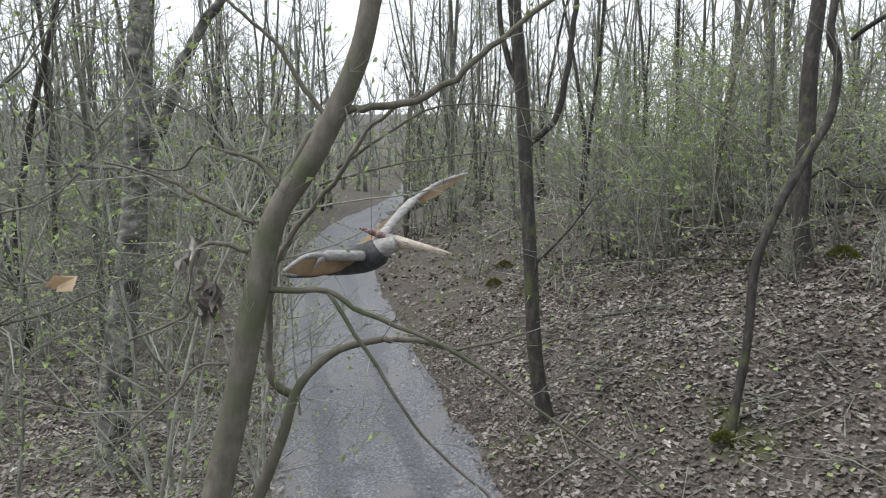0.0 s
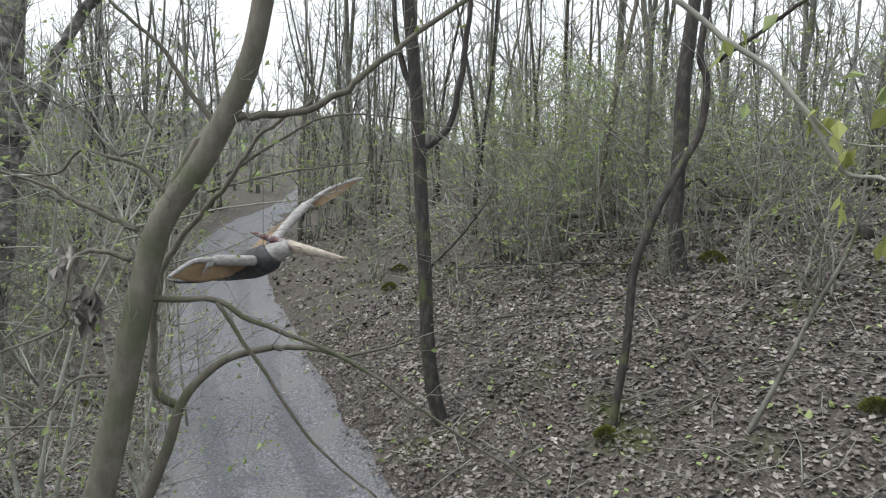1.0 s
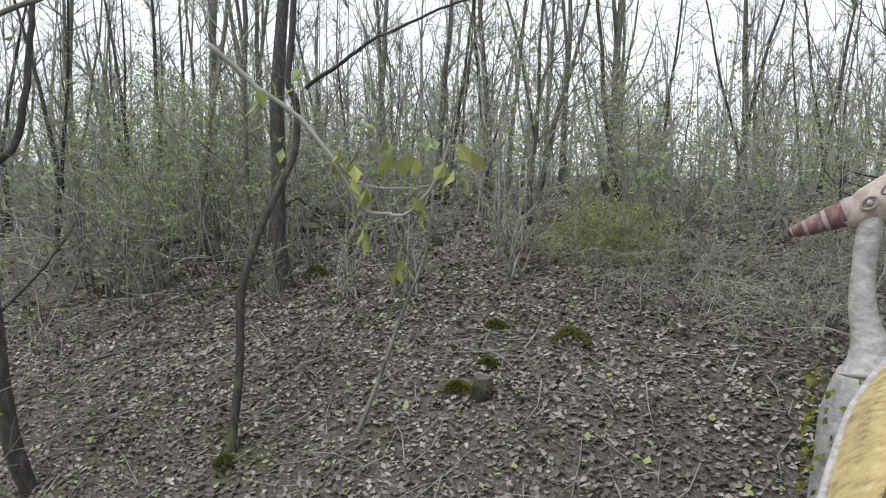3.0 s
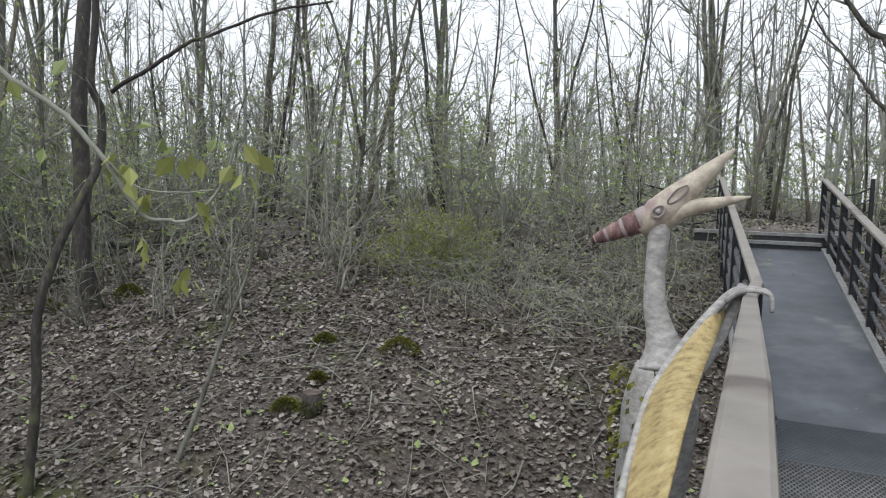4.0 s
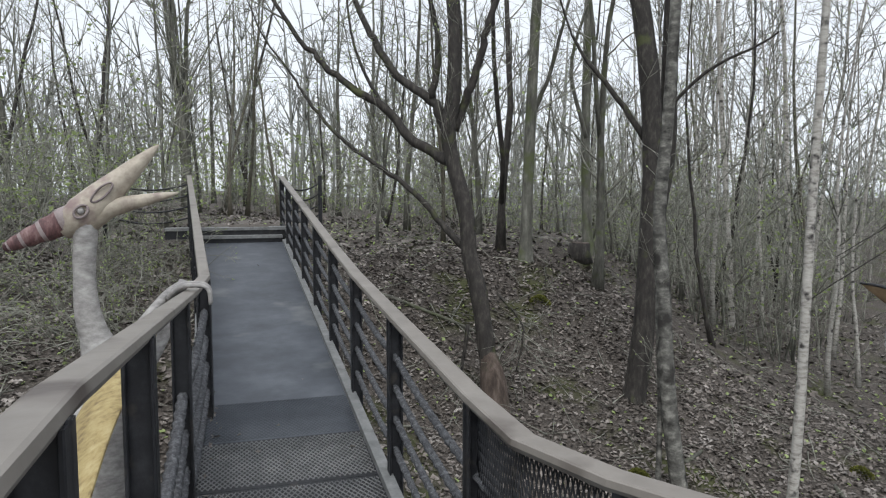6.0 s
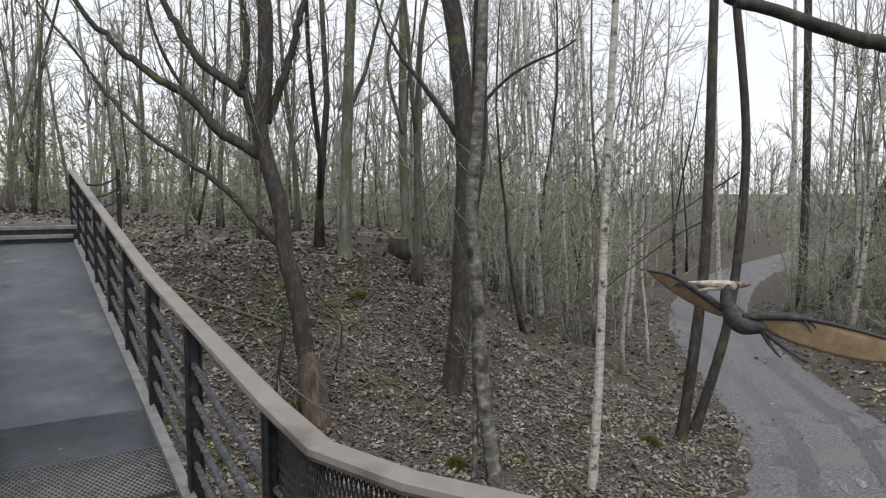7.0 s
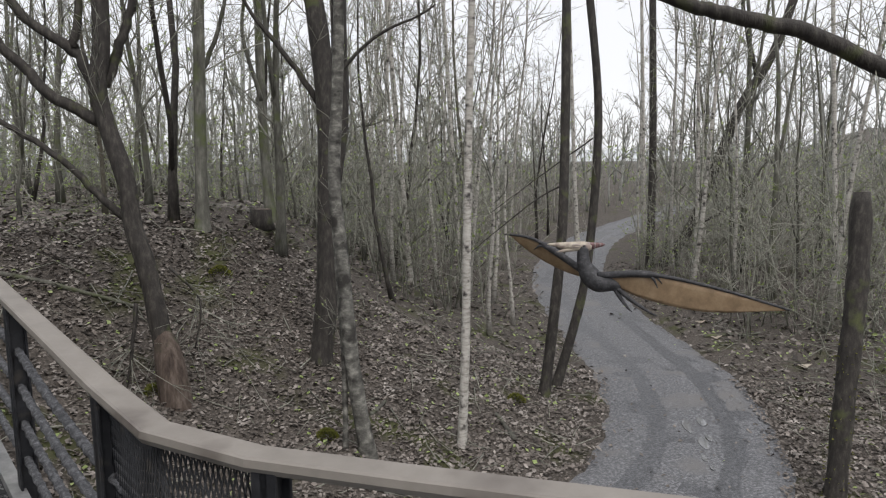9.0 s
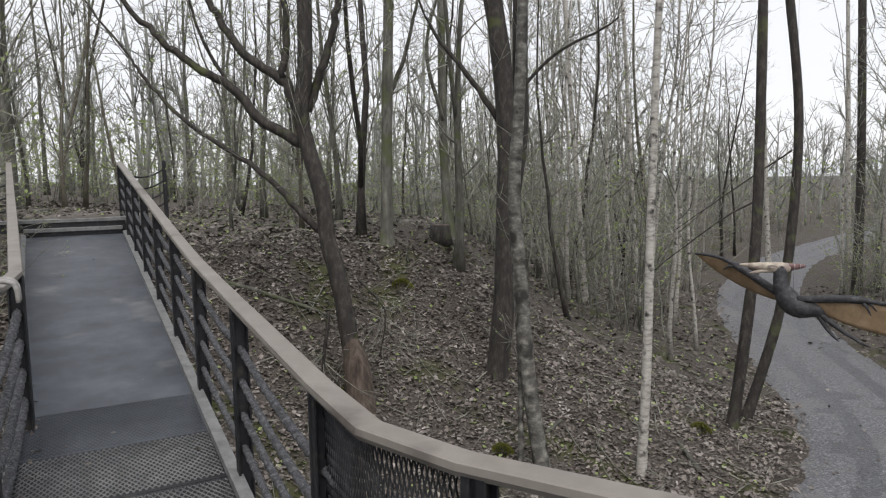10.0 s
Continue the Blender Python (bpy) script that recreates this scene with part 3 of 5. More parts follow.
def flyer(name, label, k, body_mats, flip):
    g = Geo()
    body = curve([k["neck"], k["body"], k["hip"], k["tail"]], 5)
    r = k["girth"]
    g.slot = 3
    g.tube(body, [r * v for v in np.interp(np.linspace(0, 1, len(body)), [0, 0.2, 0.45, 0.75, 1], [0.62, 0.95, 1.0, 0.55, 0.12])], 14)
    g.slot = 0
    neck = curve([k["body"], k["neck"], k["eye"]], 5)
    g.tube(neck, [r * v for v in np.linspace(0.85, 0.5, len(neck))], 12)
    skull(g, k["neck"], k["eye"], k["beak"], k["jaw"], k["crest"], k["head"], 1, 4)
    for side in ("near", "far"):
        sh, wr, tip, t0, t1 = k[side]
        wing(g, sh, wr, tip, k["hip"], (t0, t1), k["arch"], 5, r * 0.34)
    g.slot = 3
    for f in k["feet"]:
        h, f = Vector(k["hip"]), Vector(f)
        mid = h.lerp(f, 0.5) + Vector((0, 0, -0.03))
        g.tube(curve([h, mid, f], 4), taper(9, r * 0.3, r * 0.1), 7)
        for j in (-1, 0, 1):
            e = (f - mid).normalized() + Vector((0.25 * j, 0.2 * j, 0.3))
            g.tube([f, f + e * r * 0.5], [r * 0.1, r * 0.04], 5)
    ob = part(name, g, body_mats)
    return tagged(ob, label, "statue", "pterosaur statues")


P1 = dict(girth=0.15, head=0.06, arch=0.06, body=(-7.530, 1.230, 3.293), neck=(-7.473, 1.326, 3.369), hip=(-7.773, 0.940, 3.151), tail=(-7.906, 0.715, 3.063), eye=(-7.346, 1.476, 3.446), beak=(-6.978, 1.933, 3.370), jaw=(-7.007, 1.880, 3.359), crest=(-7.642, 1.127, 3.556),
          near=((-7.449, 1.137, 3.302), (-7.161, 0.775, 3.369), (-6.868, 0.375, 3.288), (-7.361, 0.909, 3.181), (-7.114, 0.622, 3.187)), far=((-7.634, 1.309, 3.422), (-8.215, 1.750, 3.750), (-8.914, 2.558, 4.023), (-8.048, 1.400, 3.552), (-8.469, 2.059, 3.778)),
          feet=((-7.948, 0.430, 3.026), (-8.152, 0.539, 3.091)))
flyer("pterosaur_statue", "grey and black flying pterosaur statue with cream beak", P1, [S_GREY, S_CREAM, S_GREY, S_BLACK, S_RED, S_TAN, S_MAUVE], 1)
P3 = dict(girth=0.17, head=0.085, arch=0.05, body=(9.117, 7.392, 2.487), neck=(9.027, 7.522, 2.718), hip=(9.248, 7.127, 2.436), tail=(9.409, 6.962, 2.353), eye=(9.039, 7.566, 3.014), beak=(8.579, 7.920, 3.065), jaw=(8.681, 7.810, 2.939), crest=(9.376, 7.394, 3.037),
          near=((9.087, 7.301, 2.572), (9.430, 6.582, 2.638), (10.326, 4.822, 2.220), (9.416, 6.661, 2.248), (9.821, 5.844, 2.107)), far=((9.128, 7.526, 2.561), (8.986, 8.291, 2.972), (8.911, 9.059, 3.101), (9.138, 7.939, 2.540), (9.046, 8.606, 2.783)),
          feet=((9.304, 6.861, 2.068), (9.402, 6.494, 2.028)))
flyer("pterosaur_statue", "dark brown flying pterosaur statue with tan wings", P3, [S_BLACK, S_CREAM, S_BLACK, S_BLACK, S_RED, S_TAN, S_MAUVE], 1)
for p in (P1["body"], P3["body"]):
    g = Geo()
    g.tube([p, (p[0] - 0.1, p[1] + 0.1, 13.0)], [0.002, 0.002], 3)
    tagged(part("suspension_wire", g, STEEL), "thin steel wire holding up a statue", "wire", "suspension wires")

# the one that perches beside the railing, one wing hooked over the handrail
g = Geo()
eye, beak, jaw, crest = (-1.023, 4.786, 4.380), (-0.644, 4.821, 4.752), (-0.547, 4.767, 4.488), (-1.410, 4.764, 4.199)
neck = curve([eye, (-1.022, 4.777, 4.253), (-1.032, 4.767, 4.084), (-1.020, 4.746, 3.841), (-0.966, 4.736, 3.640), (-0.944, 4.725, 3.503)], 5)
g.tube(neck, [v for v in np.interp(np.linspace(0, 1, len(neck)), [0, 0.2, 0.45, 0.7, 0.85, 1], [0.06, 0.062, 0.056, 0.075, 0.11, 0.17])], 14)
skull(g, eye, eye, beak, jaw, crest, 0.095, 1, 4)
g.slot = 0
low = Vector(neck[-1])
base = Vector((low.x - 0.12, low.y + 0.05, 0))
body = curve([low, low + Vector((-0.02, 0, -0.3)), low + Vector((-0.06, 0.02, -0.8)), low + Vector((-0.1, 0.03, -1.25))], 5)
g.tube(body, list(np.interp(np.linspace(0, 1, len(body)), [0, 0.3, 0.7, 1], [0.16, 0.22, 0.2, 0.09])), 14)
lead = curve([(-0.56, 5.1, 3.93), (-0.651, 5.0, 3.88), (-0.826, 4.626, 3.681), (-0.94, 4.151, 3.503), (-0.95, 3.675, 3.39), (-0.94, 3.217, 3.27)], 5)
inner = curve([(-0.654, 5.035, 3.781), (-0.675, 4.684, 3.713), (-0.716, 4.180, 3.603), (-0.737, 3.474, 3.503), (-0.785, 2.758, 3.138), (-0.829, 2.140, 2.640)], 5)
g.slot = 5
g.sheet([[a.lerp(b, k) - Vector((0.04 * 4 * k * (1 - k), 0, 0.0)) for k in (0, 0.15, 0.35, 0.6, 0.8, 1)] for a, b in zip(lead, inner)], 0.012)
g.slot = 2
g.tube(lead, taper(len(lead), 0.034, 0.018), 9)
arm = curve([low + Vector((0.1, 0.05, -0.1)), low + Vector((0.25, 0.25, 0.12)), Vector(lead[0]) + Vector((0, 0.05, 0.02))], 6)
g.tube(arm, taper(len(arm), 0.07, 0.03), 9)
for k in (0.0, 0.05, 0.1):
    a = Vector((-0.5, 5.02 - k, 3.905))
    g.tube(curve([a + Vector((-0.14, 0.03, -0.03)), a + Vector((-0.07, 0.01, 0.035)), a + Vector((0.03, 0.0, 0.045)), a + Vector((0.09, -0.01, 0.02)), a + Vector((0.1, -0.01, -0.07))], 4), taper(17, 0.017, 0.011), 8)
tagged(part("pterosaur_statue", g, [S_GREY, S_CREAM, S_GREY, S_BLACK, S_RED, S_YELLOW, S_MAUVE]), "grey perched pterosaur statue with open cream beak and ochre wing", "statue", "pterosaur statues")
# mossy snag on which it sits
g = Geo()
gx, gy = body[-1].x, body[-1].y
q = curve([(gx - 0.1, gy + 0.1, floor_at(gx, gy) - 0.15), (gx - 0.02, gy + 0.04, 1.4), (gx, gy, low.z - 1.1)], 5)
g.tube(q, taper(len(q), 0.2, 0.14), 12)
t = thing("tree_stump", (0, 0, 0), "tall mossy tree stump below a perched statue", "stump")
part("trunk", g, BARK_DARK, t)
g = Geo()
for _ in range(260):
    k = R.uniform(0, 2 * math.pi)
    z = R.uniform(-0.75, 0.0)
    p = low + Vector((-0.11 + math.cos(k) * 0.17, math.sin(k) * 0.17, z + 0.02))
    g.leaf(p, Vector((math.cos(k), math.sin(k), -0.9)), 0.05, 0.7, 0.12)
part("ivy_leaves", g, MOSS, t, "yellowish leaves clinging to it", False)

# ---- single trees that stand out ----


def hero(name, label, stems, limbs=(), bark=BARK, twig_mat=TWIG, n=10, twig=(12, 0.7, 0.006), leafy=0.25, leaf=0.045, top=6.0, group="", root=0.25, leaf_mat=None):
    """stems: (points, radius at the foot, radius at the end); the first ones grow on upwards by top metres."""
    t = thing(name, (0, 0, 0), label, "tree", group)
    tw, lv = Geo(), Geo()
    for i, (pts, r0, r1) in enumerate(stems):
        g = Geo()
        q = curve(pts, 5)
        if i == 0 and root:
            a = q[0]
            d = (q[3] - q[0]).normalized()
            q = [a - d * root - Vector((0, 0, max(0.1, a.z - floor_at(a.x, a.y))))] + q
        rr = taper(len(q), r0, r1, 0.8)
        if i == 0 and root:
            rr[0], rr[1], rr[2] = r0 * 1.6, r0 * 1.28, r0 * 1.05
        if top and pts[-1][2] > 4.9 and (i == 0 or r0 > 0.1):
            ext = wander(q[-1], q[-1] - q[-4], top, 6, 0.08, 0.05)
            q, rr = q + ext[1:], rr + taper(6, r1 * 0.9, r1 * 0.15)
            for _ in range(9):
                j = R.randrange(len(q) - 6, len(q) - 1)
                e = wander(q[j], aside(q[j + 1] - q[j], 30, 60), R.uniform(1.0, 2.6), 5, 0.12, 0.08)
                tw.tube(e, taper(6, r1 * 0.35, 0.006), 4)
                twigs(tw, lv, e, 7, 0.7, 0.006, leafy, leaf)
        rr = [r * (1 + 0.08 * noise.noise((k * 0.6, i, r0 * 40))) for k, r in enumerate(rr)]
        g.tube(q, rr, n if r0 > 0.03 else 6)
        part("trunk" if i == 0 else "stem", g, bark, t)
        twigs(tw, lv, q, twig[0], twig[1], twig[2], leafy, leaf, start=0.3)
    for pts, r0, r1 in limbs:
        g = Geo()
        q = curve(pts, 5)
        q = [p + Vector((R.gauss(0, 1), R.gauss(0, 1), R.gauss(0, 1))) * r0 * 0.18 for p in q]
        rr = taper(len(q), r0, r1)
        if 0.02 <= r1 < r0:
            ext = wander(q[-1], q[-1] - q[-3], 2.4, 6, 0.13, 0.04)
            for j in (1, 2, 3, 4):
                e = wander(ext[j], aside(ext[j + 1] - ext[j], 25, 55), R.uniform(0.7, 1.6), 4, 0.14, 0.06)
                tw.tube(e, taper(5, r1 * 0.5, 0.005), 4)
                twigs(tw, lv, e, 5, 0.5, 0.005, leafy, leaf)
            q, rr = q + ext[1:], rr + taper(6, r1 * 0.9, 0.006)
        g.tube(q, rr, 7)
        part("branch", g, bark, t)
        twigs(tw, lv, q, twig[0], twig[1], twig[2], leafy, leaf)
    if tw.f:
        tagged(part("twig_tangle", tw, twig_mat, t, "fine bare twigs"), kind="stuff")
    if lv.f:
        part("leaves", lv, leaf_mat or LEAF, t, "small fresh green leaves", False)
    return t


hero("tree", "smooth olive-barked young tree leaning beside the platform", [([(-2.908, 0.109, 2.937), (-2.954, 0.204, 3.246), (-2.998, 0.280, 3.557), (-3.039, 0.347, 3.862), (-3.077, 0.425, 4.169), (-3.082, 0.547, 4.361), (-3.095, 0.659, 4.564), (-3.105, 0.739, 4.755), (-3.122, 0.787, 4.966)], 0.052, 0.036), ([(-2.985, 0.150, 2.813), (-3.024, 0.318, 3.163), (-3.048, 0.428, 3.413), (-3.064, 0.477, 3.560), (-3.069, 0.539, 3.644), (-3.063, 0.643, 3.719), (-3.037, 0.791, 3.753)], 0.028, 0.012)],
     [([(-3.087, 0.423, 4.221), (-3.092, 0.556, 4.456), (-3.094, 0.628, 4.532), (-3.067, 0.765, 4.556), (-3.039, 0.914, 4.580), (-3.019, 1.050, 4.657), (-3.009, 1.163, 4.754), (-2.985, 1.400, 4.938), (-2.952, 1.586, 5.046)], 0.017, 0.008), ([(-3.042, 0.398, 3.947), (-3.008, 0.599, 3.940), (-2.968, 0.718, 3.868), (-2.878, 1.018, 3.736), (-2.781, 1.298, 3.533), (-2.646, 1.668, 3.273)], 0.012, 0.004),
      ([(-3.008, 0.599, 3.940), (-2.924, 0.754, 3.689), (-2.857, 0.896, 3.461), (-2.769, 1.122, 3.248)], 0.008, 0.004), ([(-3.037, 0.791, 3.753), (-3.009, 0.930, 3.745), (-2.978, 1.047, 3.716), (-2.930, 1.280, 3.774)], 0.012, 0.004),
      ([(-3.163, 0.475, 3.518), (-3.183, 0.400, 3.580), (-3.217, 0.386, 3.726), (-3.243, 0.413, 3.937), (-3.257, 0.463, 4.075), (-3.262, 0.586, 4.225), (-3.256, 0.710, 4.386), (-3.258, 0.792, 4.504), (-3.239, 0.970, 4.624)], 0.018, 0.006), ([(-3.073, 0.342, 4.072), (-3.100, 0.257, 4.103), (-3.107, 0.174, 4.080), (-3.093, 0.135, 3.932), (-3.081, 0.126, 3.859), (-3.101, -0.060, 3.784)], 0.01, 0.004),
      ([(-3.185, 0.358, 4.157), (-3.212, 0.262, 4.208), (-3.248, 0.156, 4.259), (-3.274, 0.050, 4.319), (-3.315, -0.159, 4.378)], 0.011, 0.004), ([(-3.089, 0.453, 4.296), (-3.117, 0.378, 4.379), (-3.144, 0.282, 4.408), (-3.160, 0.198, 4.427), (-3.157, 0.126, 4.352), (-3.182, 0.000, 4.360)], 0.009, 0.003),
      ([(-3.094, 0.618, 4.521), (-3.131, 0.530, 4.645), (-3.158, 0.464, 4.759), (-3.184, 0.368, 4.851), (-3.220, 0.282, 4.942)], 0.01, 0.005), ([(-3.022, 0.267, 3.704), (-3.048, 0.162, 3.692), (-3.042, 0.090, 3.608), (-3.046, -0.022, 3.524), (-3.048, -0.124, 3.430)], 0.006, 0.003), ([(-3.265, 0.658, 4.343), (-3.248, 0.846, 4.473), (-3.220, 1.004, 4.561), (-3.191, 1.194, 4.576), (-3.109, 1.502, 4.530)], 0.006, 0.002), ([(-3.373, 0.592, 4.278), (-3.347, 0.761, 4.324), (-3.310, 0.983, 4.371), (-3.241, 1.323, 4.410)], 0.006, 0.002)],
     bark=BARK_SMOOTH, twig=(7, 0.3, 0.0018), leafy=0.3, leaf=0.03, top=3.0, root=0, n=14)
# dead leaf bunches caught in its lower branches
for i, (a, h) in enumerate((((-3.097, 0.196, 4.017), 0.17), ((-3.176, 0.139, 4.132), 0.12))):
    g = Geo()
    a = Vector(a)
    for _ in range(26):
        p = a + Vector((R.gauss(0, 0.018), R.gauss(0, 0.02), -R.uniform(0, h)))
        g.leaf(p, Vector((R.gauss(0, 0.5), R.gauss(0, 0.5), -1)), R.uniform(0.04, 0.08), 0.6, 0.3)
    tagged(part("dead_leaf_bunch", g, LEAF_DEAD, shade=False), "withered brown leaf bunch hanging in a branch", "dead leaves", "dead leaf bunches")

hero("tree", "dark slender tree with upright limbs on the bank", [([(-8.828, 3.738, 0.498), (-8.994, 3.581, 1.153), (-9.126, 3.527, 1.814), (-9.279, 3.521, 2.711), (-9.465, 3.505, 3.823), (-9.675, 3.478, 5.155), (-9.861, 3.396, 6.413)], 0.105, 0.085)], [([(-9.768, 3.611, 4.334), (-9.734, 4.031, 4.798), (-9.835, 4.241, 5.854), (-9.896, 4.325, 6.464)], 0.05, 0.035), ([(-9.686, 3.492, 5.007), (-9.821, 3.282, 5.676), (-9.931, 3.227, 6.409)], 0.05, 0.03), ([(-9.410, 3.611, 2.756), (-9.373, 4.138, 3.287), (-9.363, 4.526, 3.814)], 0.02, 0.008), ([(-9.232, 3.537, 1.624), (-9.174, 3.904, 1.781), (-9.066, 4.317, 1.707)], 0.015, 0.006)], BARK_DARK, twig=(9, 0.9, 0.006), leafy=0.2)
hero("tree", "black crooked slender tree standing on the bank", [([(-6.870, 4.919, 1.054), (-6.938, 5.021, 1.568), (-7.039, 5.192, 2.296), (-7.148, 5.306, 3.091), (-7.190, 5.565, 3.712), (-7.194, 5.874, 4.260), (-7.196, 6.121, 4.690), (-7.256, 6.208, 5.241), (-7.321, 6.135, 5.544), (-7.376, 6.239, 6.093)], 0.054, 0.042)], [([(-7.047, 6.167, 5.458), (-6.509, 6.4, 5.822), (-6.268, 6.478, 5.978), (-5.933, 6.745, 6.173), (-5.472, 7.065, 6.419), (-4.986, 7.384, 6.539)], 0.026, 0.012), ([(-7.219, 5.357, 3.134), (-7.374, 4.813, 3.150), (-7.540, 4.153, 3.132), (-7.775, 3.187, 3.066)], 0.012, 0.004)], BARK_DARK, twig=(6, 0.6, 0.005), leafy=0.15)
hero("tree", "dead tree with rotten reddish foot and split bark", [([(-9.453, 7.905, 2.357), (-9.641, 7.825, 3.306), (-9.783, 7.965, 4.411), (-9.918, 8.038, 5.426), (-10.042, 8.206, 6.524)], 0.15, 0.11)], [([(-9.874, 8.012, 3.723), (-9.818, 8.389, 3.987), (-9.688, 8.675, 3.731), (-9.475, 9.379, 3.647)], 0.03, 0.01)], BARK_DARK, twig=(6, 0.8, 0.006), leafy=0.1)
hero("birch_tree", "old birch with rugged black and grey bark", [([(-9.925, -1.986, -0.256), (-10.150, -1.919, 1.070), (-10.336, -1.771, 2.250), (-10.479, -1.617, 3.278), (-10.691, -1.502, 4.768), (-10.884, -1.393, 6.240)], 0.21, 0.16)], [([(-10.833, -1.637, 3.781), (-10.904, -1.197, 4.775), (-10.962, -0.868, 5.609), (-10.970, -0.440, 6.225), (-10.963, -0.164, 6.608)], 0.09, 0.06), ([(-10.380, -1.832, 2.082), (-10.507, -2.406, 2.232), (-10.626, -2.916, 2.381)], 0.02, 0.008), ([(-10.656, -1.593, 4.022), (-10.808, -2.425, 4.089), (-10.967, -3.291, 4.051)], 0.035, 0.015)], BIRCH_OLD, twig=(14, 1.3, 0.007), leafy=0.35, leaf=0.06)
hero("sapling", "thin forked sapling growing on the leafy bank", [([(-5.806, 5.697, 1.434), (-5.673, 5.973, 2.114), (-5.548, 6.253, 2.924), (-5.416, 6.497, 3.618), (-5.421, 6.604, 4.296)], 0.035, 0.012)], [([(-5.719, 6.510, 2.940), (-5.923, 6.370, 3.377), (-6.080, 6.299, 3.880)], 0.012, 0.006), ([(-5.669, 6.617, 3.249), (-5.433, 6.878, 3.460), (-5.226, 7.126, 3.660)], 0.008, 0.004)], BARK, twig=(6, 0.5, 0.004), leafy=0.3, top=0.8)
hero("tree_branch", "pale arching branch with fresh lime leaves beside the platform", [], [([(-1.305, 1.05, 4.657), (-1.263, 1.088, 4.609), (-1.219, 1.117, 4.571), (-1.181, 1.135, 4.524), (-1.143, 1.149, 4.466), (-1.115, 1.161, 4.46), (-1.09, 1.169, 4.46), (-1.058, 1.18, 4.497), (-1.035, 1.179, 4.547)], 0.0036, 0.0014), ([(-1.191, 1.13, 4.538), (-1.146, 1.144, 4.496), (-1.1, 1.159, 4.49), (-1.062, 1.176, 4.494)], 0.0014, 0.0007)], TWIG, twig=(4, 0.05, 0.0006), leafy=0.3, leaf=0.02, top=0)
g = Geo()
for c in ((-1.247, 1.091, 4.605), (-1.151, 1.138, 4.519), (-1.089, 1.165, 4.526), (-1.026, 1.187, 4.535), (-1.032, 1.185, 4.512), (-1.139, 1.152, 4.48), (-1.084, 1.174, 4.47), (-1.14, 1.152, 4.433), (-1.093, 1.165, 4.401), (-1.178, 1.137, 4.528)):
    for _ in range(4):
        g.leaf(Vector(c) + Vector((R.gauss(0, 0.006), R.gauss(0, 0.006), R.gauss(0, 0.006))), Vector((R.gauss(0, 0.5), R.gauss(0, 0.5), -1)), R.uniform(0.02, 0.033), 0.65, 0.1)
tagged(part("young_leaves", g, LEAF_YELLOW, shade=False), "drooping lime green young leaves near the platform", "leaves", kind="stuff")

hero("tree", "tree with a bent rotten stem and many spreading limbs", [([(3.191, 9.788, 1.158), (3.156, 9.950, 2.112), (3.076, 10.123, 3.027), (2.982, 10.257, 3.565), (2.951, 10.348, 4.186), (2.823, 10.516, 4.868), (2.758, 10.611, 5.402), (2.841, 10.613, 5.936), (2.888, 10.675, 6.925)], 0.14, 0.11)],
     [([(2.853, 10.606, 4.911), (2.359, 10.964, 5.254), (1.940, 11.307, 5.783), (1.513, 11.620, 6.082), (1.098, 11.950, 6.533), (0.738, 12.220, 6.902)], 0.085, 0.04), ([(3.011, 10.348, 3.596), (2.674, 10.620, 4.018), (2.317, 10.910, 4.479), (1.898, 11.236, 4.855), (1.408, 11.599, 5.239), (0.933, 11.978, 5.838), (0.706, 12.171, 6.219)], 0.055, 0.02), ([(2.778, 10.701, 5.413), (2.577, 10.886, 5.872), (2.210, 11.161, 6.171), (1.917, 11.403, 6.625), (1.750, 11.555, 6.996)], 0.08, 0.05), ([(2.872, 10.641, 5.413), (3.059, 10.572, 5.959), (3.204, 10.513, 6.419), (3.326, 10.480, 6.961)], 0.07, 0.05), ([(2.577, 10.886, 5.872), (2.669, 10.877, 6.404), (2.666, 10.934, 7.017)], 0.06, 0.04), ([(3.347, 10.091, 3.016), (3.642, 9.830, 2.551), (3.543, 9.811, 1.920)], 0.02, 0.01), ([(2.868, 9.989, 2.606), (2.780, 9.980, 1.999), (2.683, 9.971, 1.549)], 0.03, 0.02), ([(1.940, 11.307, 5.783), (1.658, 11.556, 6.384), (1.502, 11.725, 6.992)], 0.03, 0.02)], BARK_DARK, twig=(20, 1.1, 0.007), leafy=0.35)
g = Geo()
q = [Vector(p) for p in [(3.224, 9.726, 1.126), (3.197, 9.843, 1.806), (3.148, 9.953, 2.343)]]
g.tube(curve([q[0] - Vector((0, 0, 0.2))] + q, 4), [0.24, 0.235, 0.23, 0.225, 0.22, 0.215, 0.21, 0.2, 0.19, 0.17, 0.13, 0.06, 0.02], 12)
tagged(part("rotten_stump", g, BARK_RED), "rotten reddish stump grown round a leaning stem", "stump")
hero("tree", "thick dark tree with a forked double trunk", [([(5.709, 10.233, 1.038), (5.902, 10.269, 2.228), (6.035, 10.368, 3.700), (6.126, 10.461, 5.078), (6.103, 10.605, 6.449), (6.026, 10.747, 7.444)], 0.19, 0.15), ([(6.167, 10.536, 3.680), (6.416, 10.523, 5.089), (6.479, 10.596, 6.303), (6.536, 10.661, 7.508)], 0.15, 0.12)], [([(6.079, 10.663, 5.364), (5.767, 10.946, 6.007), (5.370, 11.278, 6.649), (5.164, 11.465, 7.098)], 0.06, 0.02), ([(6.329, 10.529, 5.733), (6.880, 10.195, 6.385), (7.502, 9.778, 6.752), (7.738, 9.632, 6.940)], 0.035, 0.012)], BARK_DARK, twig=(10, 1.2, 0.007), leafy=0.1)
